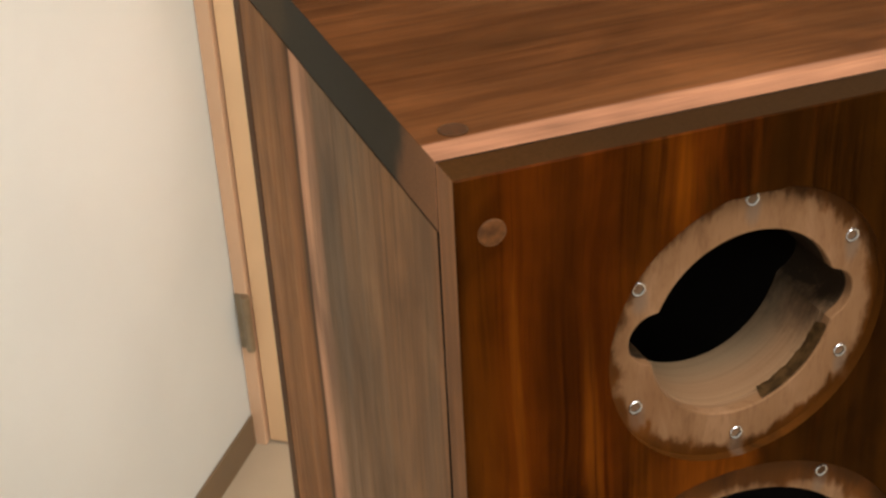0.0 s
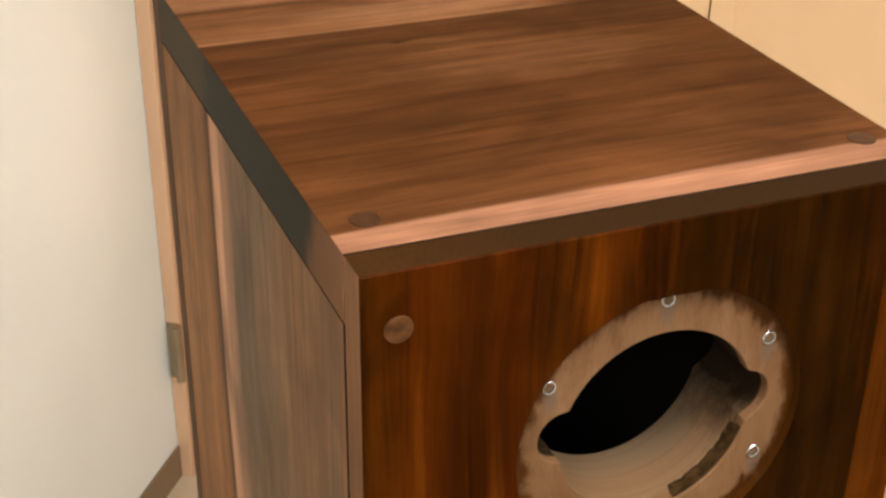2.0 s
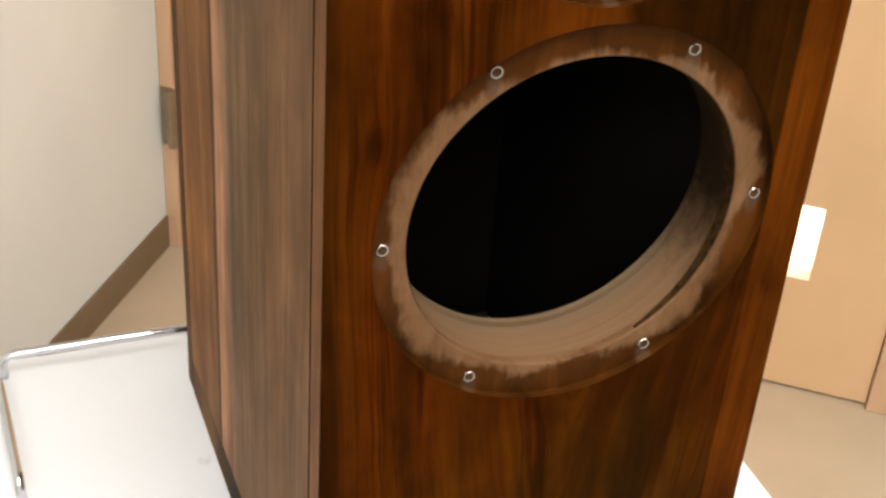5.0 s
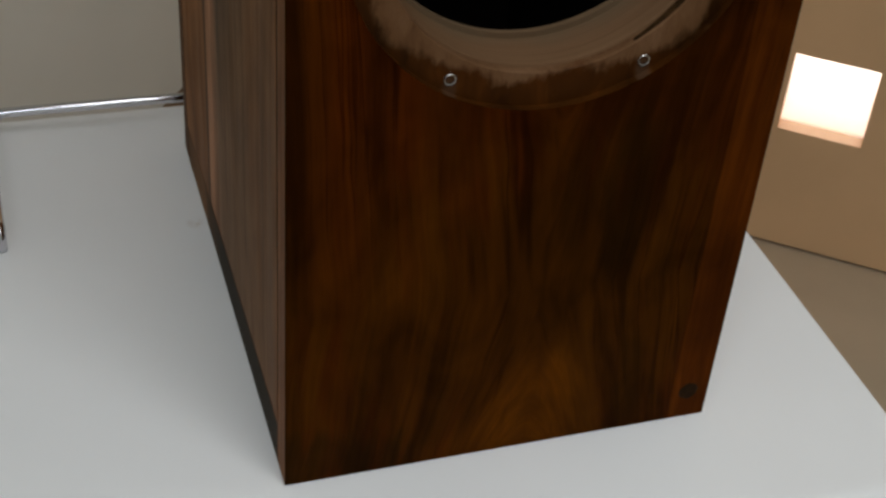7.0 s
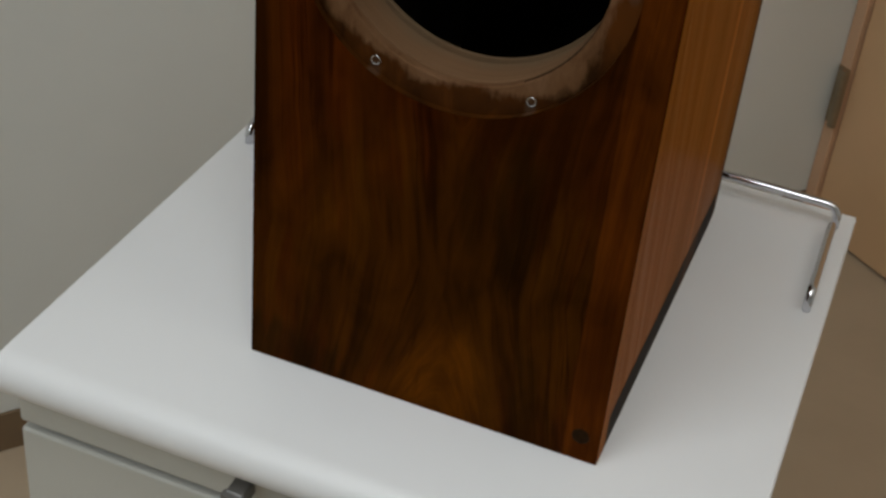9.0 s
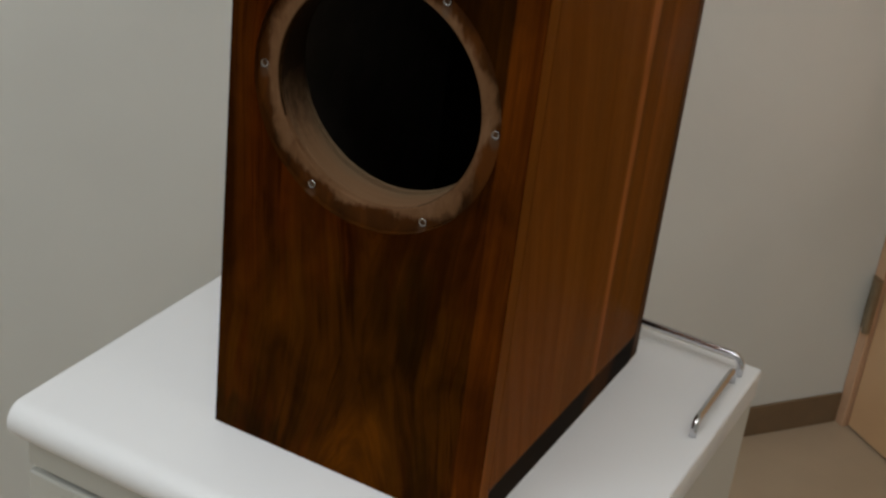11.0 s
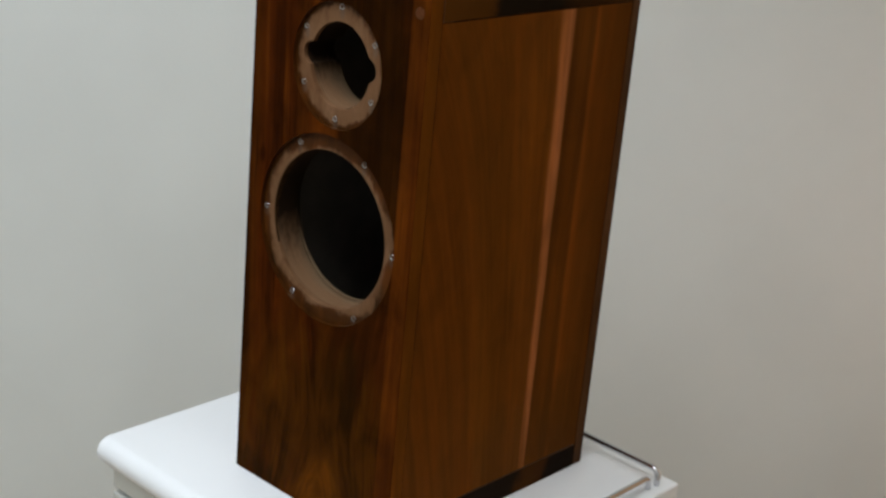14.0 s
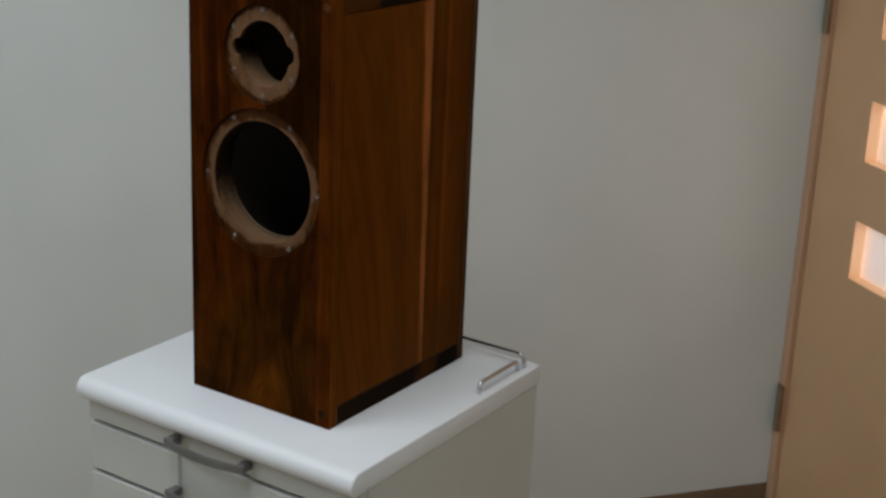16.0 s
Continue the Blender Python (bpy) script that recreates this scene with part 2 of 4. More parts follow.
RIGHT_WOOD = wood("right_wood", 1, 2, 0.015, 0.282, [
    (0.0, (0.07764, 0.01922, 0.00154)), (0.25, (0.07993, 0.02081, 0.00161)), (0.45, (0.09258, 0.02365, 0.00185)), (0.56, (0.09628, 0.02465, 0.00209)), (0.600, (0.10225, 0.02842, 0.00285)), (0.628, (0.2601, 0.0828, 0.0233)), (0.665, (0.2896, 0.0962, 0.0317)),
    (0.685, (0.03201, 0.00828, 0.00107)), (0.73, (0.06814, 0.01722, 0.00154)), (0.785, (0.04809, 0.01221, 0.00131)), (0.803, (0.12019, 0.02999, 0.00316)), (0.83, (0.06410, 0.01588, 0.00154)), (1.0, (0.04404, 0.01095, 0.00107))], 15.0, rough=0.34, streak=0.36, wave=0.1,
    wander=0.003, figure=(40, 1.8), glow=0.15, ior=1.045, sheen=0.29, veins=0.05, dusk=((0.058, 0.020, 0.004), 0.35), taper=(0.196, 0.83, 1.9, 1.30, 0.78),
    # The first patch paints in grey reflections low on the board.
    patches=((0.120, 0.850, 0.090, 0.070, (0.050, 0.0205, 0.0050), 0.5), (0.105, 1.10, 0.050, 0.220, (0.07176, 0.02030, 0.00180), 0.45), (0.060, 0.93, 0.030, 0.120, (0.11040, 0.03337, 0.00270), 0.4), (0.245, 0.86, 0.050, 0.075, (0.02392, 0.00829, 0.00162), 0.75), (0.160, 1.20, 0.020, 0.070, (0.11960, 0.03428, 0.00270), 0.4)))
TOP_WOOD = wood("top_wood", 1, 0, 0.015, 0.282, [
    (0.0, (0.22950, 0.10422, 0.05795)), (0.044, (0.22950, 0.10422, 0.05795)), (0.052, (0.09047, 0.03281, 0.01121)), (0.12, (0.07599, 0.02654, 0.00855)), (0.3, (0.06018, 0.02046, 0.00627)), (0.5, (0.06528, 0.02219, 0.00693)), (0.66, (0.06120, 0.02104, 0.00684)),
    (0.698, (0.05100, 0.01785, 0.00589)), (0.707, (0.2050, 0.0900, 0.0400)), (0.718, (0.13770, 0.05452, 0.02137)), (0.81, (0.11016, 0.04246, 0.01634)), (0.850, (0.07956, 0.03040, 0.01159)), (0.862, (0.15300, 0.06562, 0.02850)),
    (0.93, (0.15096, 0.06466, 0.02850)), (1.0, (0.14484, 0.06176, 0.02707))], 21.0, rough=0.46, streak=0.34, wave=0.16, wander=0.003, figure=(90, 7), knots=((0.181, 0.080, 0.0016),), glow=0.15, ior=1.07, cloudy=(0.70, 1.34), veins=0.45,
    patches=(
        (0.150, 0.122, 0.030, 0.075, (0.102, 0.0400, 0.0150), 0.65), (0.222, 0.110, 0.018, 0.075, (0.185, 0.0850, 0.0400), 0.65), (0.178, 0.060, 0.015, 0.050, (0.088, 0.0345, 0.0120), 0.5),
        # The first two here paint in the weaker sheen towards the right.
        (0.190, 0.205, 0.045, 0.055, (0.046, 0.0160, 0.0045), 0.80), (0.110, 0.205, 0.060, 0.045, (0.048, 0.0165, 0.0047), 0.55), (0.100, 0.060, 0.010, 0.090, (0.042, 0.0150, 0.0046), 0.45)))
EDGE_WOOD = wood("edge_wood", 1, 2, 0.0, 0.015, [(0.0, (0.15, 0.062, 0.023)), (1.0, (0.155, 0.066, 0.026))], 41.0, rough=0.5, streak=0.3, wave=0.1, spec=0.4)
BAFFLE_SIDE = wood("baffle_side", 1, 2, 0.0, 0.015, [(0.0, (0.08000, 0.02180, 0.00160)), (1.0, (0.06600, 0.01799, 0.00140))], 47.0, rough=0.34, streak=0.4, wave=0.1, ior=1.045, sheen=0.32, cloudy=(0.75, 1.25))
BACK_EDGE = wood("back_edge", 1, 2, 0.28, 0.30, [(0.0, (0.070, 0.028, 0.009)), (1.0, (0.055, 0.022, 0.007))], 43.0, rough=0.5, streak=0.3, wave=0.1, spec=0.4)
BACK_WOOD = wood("back_wood", 0, 2, 0.0, 0.22, [(0.0, MID), (0.5, DARK), (1.0, MID)], 33.0)


def end_grain(name, stops, axis=1, ends=(0.015, 0.282)):
    mat, nodes, links, bsdf = material(name)
    tc, sep = nodes.new("ShaderNodeTexCoord"), nodes.new("ShaderNodeSeparateXYZ")
    links.new(tc.outputs["Object"], sep.inputs[0])
    blur = noise_tex(nodes, links, mapped(nodes, links, (30, 30, 30)), 1.0, 3.0)
    u = calc(nodes, links, "ADD", sep.outputs[axis], span(nodes, links, blur, 0.3, 0.7, -0.01, 0.01))
    base = ramp(nodes, links, span(nodes, links, u, *ends), stops)
    speck = noise_tex(nodes, links, mapped(nodes, links, (900, 900, 900)), 1.0, 3.0)
    tone = span(nodes, links, speck, 0.35, 0.65, 0.88, 1.1)
    grey = nodes.new("ShaderNodeCombineColor")
    for n in range(3):
        links.new(tone, grey.inputs[n])
    links.new(mix(nodes, links, "MULTIPLY", 1.0, base, grey.outputs[0]), bsdf.inputs["Base Color"])
    bsdf.inputs["Roughness"].default_value = 0.42
    bsdf.inputs["IOR"].default_value = 1.04
    bump(nodes, links, bsdf, speck, 0.1, 0.0004)
    return mat


# The left end's grey middle holds its blue-grey reflection in the colour.
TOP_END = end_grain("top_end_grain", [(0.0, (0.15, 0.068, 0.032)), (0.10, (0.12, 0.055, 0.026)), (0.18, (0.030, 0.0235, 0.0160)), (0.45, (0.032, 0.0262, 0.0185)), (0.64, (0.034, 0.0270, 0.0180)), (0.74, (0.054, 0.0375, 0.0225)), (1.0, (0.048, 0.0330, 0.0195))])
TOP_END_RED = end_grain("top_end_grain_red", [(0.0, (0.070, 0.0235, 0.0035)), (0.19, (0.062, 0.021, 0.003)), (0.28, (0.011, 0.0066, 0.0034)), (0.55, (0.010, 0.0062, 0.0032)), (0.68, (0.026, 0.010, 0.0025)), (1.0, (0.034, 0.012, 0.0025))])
BOTTOM_END_TAN = end_grain("bottom_end_grain_tan", [(0.0, (0.030, 0.023, 0.015)), (0.55, (0.028, 0.021, 0.013)), (0.70, (0.06, 0.033, 0.016)), (0.80, (0.16, 0.080, 0.036)), (1.0, (0.10, 0.048, 0.019))])
BOTTOM_END = end_grain("bottom_end_grain", [(0.0, (0.017, 0.0095, 0.0045)), (0.5, (0.013, 0.0075, 0.0040)), (0.62, (0.012, 0.0070, 0.0036)), (0.70, (0.050, 0.0180, 0.0040)), (0.78, (0.042, 0.0150, 0.0040)), (0.84, (0.010, 0.0056, 0.0034)), (1.0, (0.009, 0.0055, 0.0033))])
BAFFLE_END = end_grain("baffle_end_grain", [(0.0, (0.036, 0.0145, 0.0044)), (0.10, (0.033, 0.0132, 0.0042)), (0.30, (0.0245, 0.0110, 0.0042)), (1.0, (0.0215, 0.0103, 0.0043))], 0, (0.0, 0.22))


def raw_wood(name, inner, outer, reach, spread, bias, bore_shade, pale, inserts, wash):
    """Bare routed wood with stain that bled in raggedly from the outer rim; the object's origin is the hole's centre.
    bore_shade: how much shade is painted into the bore above its foot. pale: how light the bare wood is.
    wash: how much thin finish covers the outer half of the seat.
    inserts: radius, height and first angle of the threaded inserts, under which the wood is smudged grey."""
    mat, nodes, links, bsdf = material(name)
    tc, sep = nodes.new("ShaderNodeTexCoord"), nodes.new("ShaderNodeSeparateXYZ")
    links.new(tc.outputs["Object"], sep.inputs[0])

    def do(op, x, y=None, clamp=False):
        return calc(nodes, links, op, x, y, clamp)

    x, depth, z = sep.outputs
    radius = do("SQRT", do("ADD", do("MULTIPLY", x, x), do("MULTIPLY", z, z)))
    ragged = noise_tex(nodes, links, mapped(nodes, links, (170, 170, 85)), 1.0, 4.0, 0.62)
    broad = noise_tex(nodes, links, mapped(nodes, links, (22, 22, 22), shift=(inner * 40, 1, 2)), 1.0, 2.0)
    bristle = noise_tex(nodes, links, mapped(nodes, links, (620, 620, 90)), 1.0, 3.0, 0.6)
    ragged = do("ADD", do("MULTIPLY", ragged, 0.8), do("MULTIPLY", bristle, 0.2))
    push = do("ADD", span(nodes, links, ragged, 0.34, 0.66, -0.0030, 0.0030), span(nodes, links, broad, 0.3, 0.7, -spread, spread))
    upper = span(nodes, links, do("ABSOLUTE", z), inner * 0.75, outer, 0.0, bias)
    push = do("ADD", push, upper)
    edge = do("SUBTRACT", do("ADD", radius, push), outer - reach)
    floor_only = span(nodes, links, depth, DEEP + 0.004, DEEP + 0.0045, 1.0, 0.0)
    stain = do("MULTIPLY", span(nodes, links, edge, -0.0012 - 0.001 * wash, 0.0016 + 0.002 * wash), floor_only)
    turned = noise_tex(nodes, links, mapped(nodes, links, (9, 640, 9)), 1.0, 3.0, 0.6)
    grain = noise_tex(nodes, links, mapped(nodes, links, (70, 70, 22)), 1.0, 4.0, 0.6, 0.8)
    speck = noise_tex(nodes, links, mapped(nodes, links, (700, 700, 160)), 1.0, 3.0, 0.6)
    bare = ramp(nodes, links, grain, [(0.28, tuple(pale * v for v in (0.1020, 0.0485, 0.0214))), (0.5, tuple(pale * v for v in (0.1421, 0.0714, 0.0331))), (0.72, tuple(pale * v for v in (0.1731, 0.0916, 0.0465)))])
    bare = mix(nodes, links, "MULTIPLY", do("MULTIPLY", span(nodes, links, speck, 0.5, 0.72), 0.30), bare, (0.45, 0.36, 0.30))
    bore = ramp(nodes, links, turned, [(0.3, (0.1330, 0.0705, 0.0340)), (0.5, (0.1566, 0.0861, 0.0438)), (0.7, (0.1731, 0.0998, 0.0527))])
    grey_back = span(nodes, links, do("ADD", depth, span(nodes, links, broad, 0.3, 0.7, -0.006, 0.006)), 0.020, 0.034)
    bore = mix(nodes, links, "MIX", do("MULTIPLY", grey_back, 0.55), bore, (0.120, 0.090, 0.055))
    # Shade is put into the bore's colour, everywhere but low down.
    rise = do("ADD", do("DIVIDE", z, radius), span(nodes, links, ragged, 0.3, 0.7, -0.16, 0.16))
    bore = mix(nodes, links, "MIX", do("MULTIPLY", span(nodes, links, rise, -0.65, -0.1), bore_shade), bore, (0.008, 0.0045, 0.002))
    bare = mix(nodes, links, "MULTIPLY", do("MULTIPLY", span(nodes, links, broad, 0.5, 0.66), 0.4), bare, (0.66, 0.55, 0.46))
    thin = do("MULTIPLY", span(nodes, links, do("ADD", radius, span(nodes, links, ragged, 0.3, 0.7, -0.003, 0.003)), inner + 0.003, outer - 0.003), span(nodes, links, broad, 0.35, 0.6, 0.6 * wash, wash))
    bare = mix(nodes, links, "MIX", thin, bare, (0.068, 0.0275, 0.0062))
    ring_r, ring_z, first = inserts
    for k in range(6):
        cx, cz = ring_r * math.cos(radians(first + 60 * k)), ring_z + ring_r * math.sin(radians(first + 60 * k))
        dx, dz = do("DIVIDE", do("ABSOLUTE", do("SUBTRACT", x, cx)), 0.0036), do("DIVIDE", do("ABSOLUTE", do("SUBTRACT", z, cz - 0.0045)), 0.0075)
        far = do("ADD", do("ADD", do("MULTIPLY", dx, dx), do("MULTIPLY", dz, dz)), span(nodes, links, ragged, 0.3, 0.7, -0.3, 0.3))
        smudge = span(nodes, links, far, 0.2, 1.2, 0.5, 0.0)
        bare = mix(nodes, links, "MIX", smudge, bare, (0.088, 0.066, 0.050))
        stain = do("MULTIPLY", stain, span(nodes, links, far, 0.3, 1.2, 0.55, 1.0))
    bare = mix(nodes, links, "MIX", floor_only, bore, bare)
    soaked = ramp(nodes, links, do("ADD", do("MULTIPLY", grain, 0.5), do("MULTIPLY", broad, 0.5)), [(0.36, (0.021, 0.0069, 0.0012)), (0.5, (0.043, 0.0132, 0.0018)), (0.62, (0.072, 0.0215, 0.0032))])
    links.new(mix(nodes, links, "MIX", stain, bare, soaked), bsdf.inputs["Base Color"])
    bsdf.inputs["IOR"].default_value = 1.15
    links.new(span(nodes, links, stain, 0, 1, 0.66, 0.45), bsdf.inputs["Roughness"])
    bump(nodes, links, bsdf, do("ADD", speck, ragged), 0.22, 0.0006)
    return mat


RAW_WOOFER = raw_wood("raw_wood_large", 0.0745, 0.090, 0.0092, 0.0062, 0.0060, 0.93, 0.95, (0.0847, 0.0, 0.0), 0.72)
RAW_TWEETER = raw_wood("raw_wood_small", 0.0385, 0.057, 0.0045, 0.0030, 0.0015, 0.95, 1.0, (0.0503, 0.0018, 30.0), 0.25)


def plain(name, color, rough, metal=0.0, vary=0.06, scale=12.0, relief=0.0, relief_scale=300.0, spec=0.5):
    mat, nodes, links, bsdf = material(name)
    big = noise_tex(nodes, links, mapped(nodes, links, (scale,) * 3), 1.0, 4.0)
    lo, hi = tuple(c * (1 - vary) for c in color), tuple(min(1, c * (1 + vary)) for c in color)
    links.new(ramp(nodes, links, big, [(0.3, lo), (0.7, hi)]), bsdf.inputs["Base Color"])
    links.new(span(nodes, links, big, 0.3, 0.7, rough * 0.92, min(1, rough * 1.08)), bsdf.inputs["Roughness"])
    bsdf.inputs["Metallic"].default_value = metal
    bsdf.inputs["Specular IOR Level"].default_value = spec
    if relief:
        bump(nodes, links, bsdf, noise_tex(nodes, links, mapped(nodes, links, (relief_scale,) * 3), 1.0, 3.0), relief, 0.001)
    return mat


WALL = plain("painted_wall", (0.724, 0.742, 0.717), 0.75, vary=0.025, scale=3.0, relief=0.15, relief_scale=220)
CEILING = plain("ceiling_board", (0.75, 0.75, 0.73), 0.85, vary=0.03)
FLOOR = plain("vinyl_floor", (0.500, 0.392, 0.277), 0.45, vary=0.035, scale=9.0, relief=0.05, relief_scale=90)
BASE = plain("brown_skirting", (0.19, 0.125, 0.07), 0.5, vary=0.08, scale=20)
DOOR = plain("door_laminate", (0.697, 0.447, 0.252), 0.42, vary=0.04, scale=5.0, relief=0.05, relief_scale=160)
JAMB = plain("frame_laminate", (0.62, 0.385, 0.24), 0.4, vary=0.04, scale=6.0)
HINGE = plain("hinge_metal", (0.33, 0.26, 0.18), 0.42, 0.8, vary=0.1, scale=60)
CHROME = plain("chrome", (0.62, 0.62, 0.65), 0.10, 1.0, vary=0.03)
STEEL = plain("zinc_plate", (0.50, 0.49, 0.48), 0.26, 1.0, vary=0.1, scale=400)
# Near-black stands in for the shade down the hexagonal socket.
SOCKET_SHADE = plain("socket_shade", (0.010, 0.009, 0.008), 0.6)
TOPWHITE = plain("white_top", (0.815, 0.82, 0.832), 0.38, vary=0.012, scale=7, relief=0.02, relief_scale=500)
def smudged(mat, x, y, size):
    """A faint brownish smudge on a flat top."""
    nodes, links = mat.node_tree.nodes, mat.node_tree.links
    bsdf = nodes["Principled BSDF"]
    old = bsdf.inputs["Base Color"].links[0].from_socket
    tc, sep = nodes.new("ShaderNodeTexCoord"), nodes.new("ShaderNodeSeparateXYZ")
    links.new(tc.outputs["Object"], sep.inputs[0])
    dx, dy = calc(nodes, links, "SUBTRACT", sep.outputs[0], x), calc(nodes, links, "SUBTRACT", sep.outputs[1], y)
    far = calc(nodes, links, "SQRT", calc(nodes, links, "ADD", calc(nodes, links, "MULTIPLY", dx, dx), calc(nodes, links, "MULTIPLY", dy, dy)))
    rag = span(nodes, links, noise_tex(nodes, links, mapped(nodes, links, (220, 220, 220)), 1.0, 3.0), 0.35, 0.65, 0.0, 1.0)
    fac = calc(nodes, links, "MULTIPLY", span(nodes, links, far, size * 0.3, size, 0.5, 0.0), rag)
    links.new(mix(nodes, links, "MIX", fac, old, (0.55, 0.47, 0.40)), bsdf.inputs["Base Color"])


smudged(TOPWHITE, -0.007, 0.216, 0.006)
CABINET = plain("cabinet_enamel", (0.58, 0.575, 0.53), 0.42, vary=0.02, scale=6)
DRAWERS = plain("drawer_enamel", (0.57, 0.565, 0.52), 0.4, vary=0.02, scale=6)
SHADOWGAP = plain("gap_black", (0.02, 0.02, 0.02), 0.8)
GREYMETAL = plain("handle_grey", (0.19, 0.185, 0.178), 0.45, 0.5, vary=0.05, scale=40)
DARK_BROWN = plain("dark_brown", (0.033, 0.0165, 0.0058), 0.75, vary=0.5, scale=260, spec=0.04)
PLUG_LIGHT = plain("plug_light", (0.064, 0.0225, 0.0062), 0.45, vary=0.4, scale=300, spec=0.15)
PLUG_RED = plain("plug_red", (0.075, 0.021, 0.003), 0.42, vary=0.25, scale=300, spec=0.15)
PLUG_DARK = plain("plug_dark", (0.018, 0.0075, 0.0016), 0.5, vary=0.3, scale=300, spec=0.03)
# Shade painted in: near-black for the box's inside faces and open joints.
INNER_SHADE = plain("inner_shade", (0.010, 0.0075, 0.006), 0.9, spec=0.05)
# Paler copy for inside faces that light reaches, put into the colour.
INNER_LIT = plain("inner_lit", (0.088, 0.076, 0.062), 0.8, vary=0.12, scale=40, spec=0.1)
PLUG_TOP = plain("plug_top", (0.040, 0.0135, 0.004), 0.42, vary=0.3, scale=300, spec=0.15)


def frosted():
    mat, nodes, links, bsdf = material("frosted_glass")
    bsdf.inputs["Base Color"].default_value = (0.97, 0.93, 0.88, 1)
    bsdf.inputs["Transmission Weight"].default_value = 1.0
    bsdf.inputs["Roughness"].default_value = 0.55
    return mat


def daylight(strength):
    """A glowing sheet added behind the door's windows: whiter and brighter low down."""
    mat, nodes, links, bsdf = material("window_glow")
    bsdf.inputs["Base Color"].default_value = (0, 0, 0, 1)
    tc, sep = nodes.new("ShaderNodeTexCoord"), nodes.new("ShaderNodeSeparateXYZ")
    links.new(tc.outputs["Object"], sep.inputs[0])
    glow = ramp(nodes, links, span(nodes, links, sep.outputs[2], 0.0, 1.4), [(0.0, (1.0, 0.92, 0.90)), (0.28, (1.0, 0.91, 0.89)), (0.45, (1.0, 0.79, 0.70)), (1.0, (1.0, 0.79, 0.70))])
    links.new(glow, bsdf.inputs["Emission Color"])
    links.new(span(nodes, links, sep.outputs[2], 0.35, 0.65, strength * 1.6, strength), bsdf.inputs["Emission Strength"])
    return mat


FROSTED, DAYLIGHT = frosted(), daylight(3.0)


# ---- helpers of this scene ----
def mesh_object(name, bm, mats, parent=None, label="", smooth=False, origin=None):
    if origin is not None:
        bmesh.ops.translate(bm, verts=bm.verts, vec=-Vector(origin))
    me = bpy.data.meshes.new(name)
    bm.normal_update()
    bm.to_mesh(me)
    bm.free()
    for m in mats if isinstance(mats, (list, tuple)) else [mats]:
        me.materials.append(m)
    if smooth:
        for p in me.polygons:
            p.use_smooth = True
    ob = new(name, me)
    if origin is not None:
        ob.location = origin
    if parent is not None:
        ob.parent = parent
        ob.matrix_parent_inverse = Matrix.Translation(-parent.location)
    return tagged(ob, label) if label else ob


def part(name, bm, material, parent, label="", smooth=False, origin=None):
    return mesh_object(name, bm, material, parent, label, smooth, origin)


def thing(name, place, label, category, group="", kind=""):
    ob = new(name)
    ob.location = place
    ob.empty_display_size = 0.05
    return tagged(ob, label, category, group, kind)


def box(bm, lo, hi, bevel=0.0, segments=1, slot=0):
    made = bmesh.ops.create_cube(bm, size=1.0)["verts"]
    for v in made:
        v.co = Vector([lo[n] + (v.co[n] + 0.5) * (hi[n] - lo[n]) for n in range(3)])
    faces = {f for v in made for f in v.link_faces}
    if bevel:
        edges = list({e for v in made for e in v.link_edges})
        got = bmesh.ops.bevel(bm, geom=edges, offset=bevel, segments=segments, affect="EDGES", profile=0.5)
        faces = faces.union(got["faces"])
    for f in faces:
        if f.is_valid:
            f.material_index = slot
    return bm


def boxed(lo, hi, bevel=0.0, segments=1):
    return box(bmesh.new(), lo, hi, bevel, segments)


def loop(bm, outline, y):
    return [bm.verts.new((x, y, z)) for x, z in outline]


def skin(bm, a, b, slot=0):
    for i in range(len(a)):
        j = (i + 1) % len(a)
        bm.faces.new((a[i], a[j], b[j], b[i])).material_index = slot


def filled(bm, loops, normal, slot=0):
    edges = []
    for some in loops:
        for i in range(len(some)):
            a, b = some[i], some[(i + 1) % len(some)]
            edges.append(bm.edges.get((a, b)) or bm.edges.new((a, b)))
    got = bmesh.ops.triangle_fill(bm, use_beauty=True, use_dissolve=False, edges=edges, normal=normal)
    for f in got["geom"]:
        if isinstance(f, bmesh.types.BMFace):
            f.material_index = slot


def circle(cx, cz, r, count=96):
    return [(cx + r * math.cos(2 * math.pi * i / count), cz + r * math.sin(2 * math.pi * i / count)) for i in range(count)]


def tube(bm, points, radius, sides=12, closed_ends=True):
    """A round bar along points."""
    rings = []
    pts = [Vector(p) for p in points]
    for i, p in enumerate(pts):
        ahead = (pts[min(i + 1, len(pts) - 1)] - pts[max(i - 1, 0)]).normalized()
        side = ahead.cross(Vector((0.31, 0.52, 0.79))).normalized()
        up = side.cross(ahead)
        rings.append([bm.verts.new(p + radius * (math.cos(2 * math.pi * k / sides) * side + math.sin(2 * math.pi * k / sides) * up)) for k in range(sides)])
    for a, b in zip(rings, rings[1:]):
        skin(bm, a, b)
    if closed_ends:
        bm.faces.new(rings[0])
        bm.faces.new(rings[-1][::-1])
    bmesh.ops.recalc_face_normals(bm, faces=bm.faces[:])
    return bm


def arc(center, a, b, radius, steps=6):
    """Points from direction a to direction b round a centre."""
    c, a, b = Vector(center), Vector(a), Vector(b)
    return [c + radius * (math.cos(t * math.pi / 2 / steps) * a + math.sin(t * math.pi / 2 / steps) * b) for t in range(steps + 1)]


# ---- the room ----
CORNER = Vector((0.217, 1.642, 0.0))
TO_ROOM = Matrix.Translation(CORNER) @ Matrix.Rotation(radians(ROOM_TURN), 4, "Z")  # x along the door wall, y out through it
ROOM_W, ROOM_D, ROOM_H, THICK = 4.2, 4.2, 2.5, 0.12


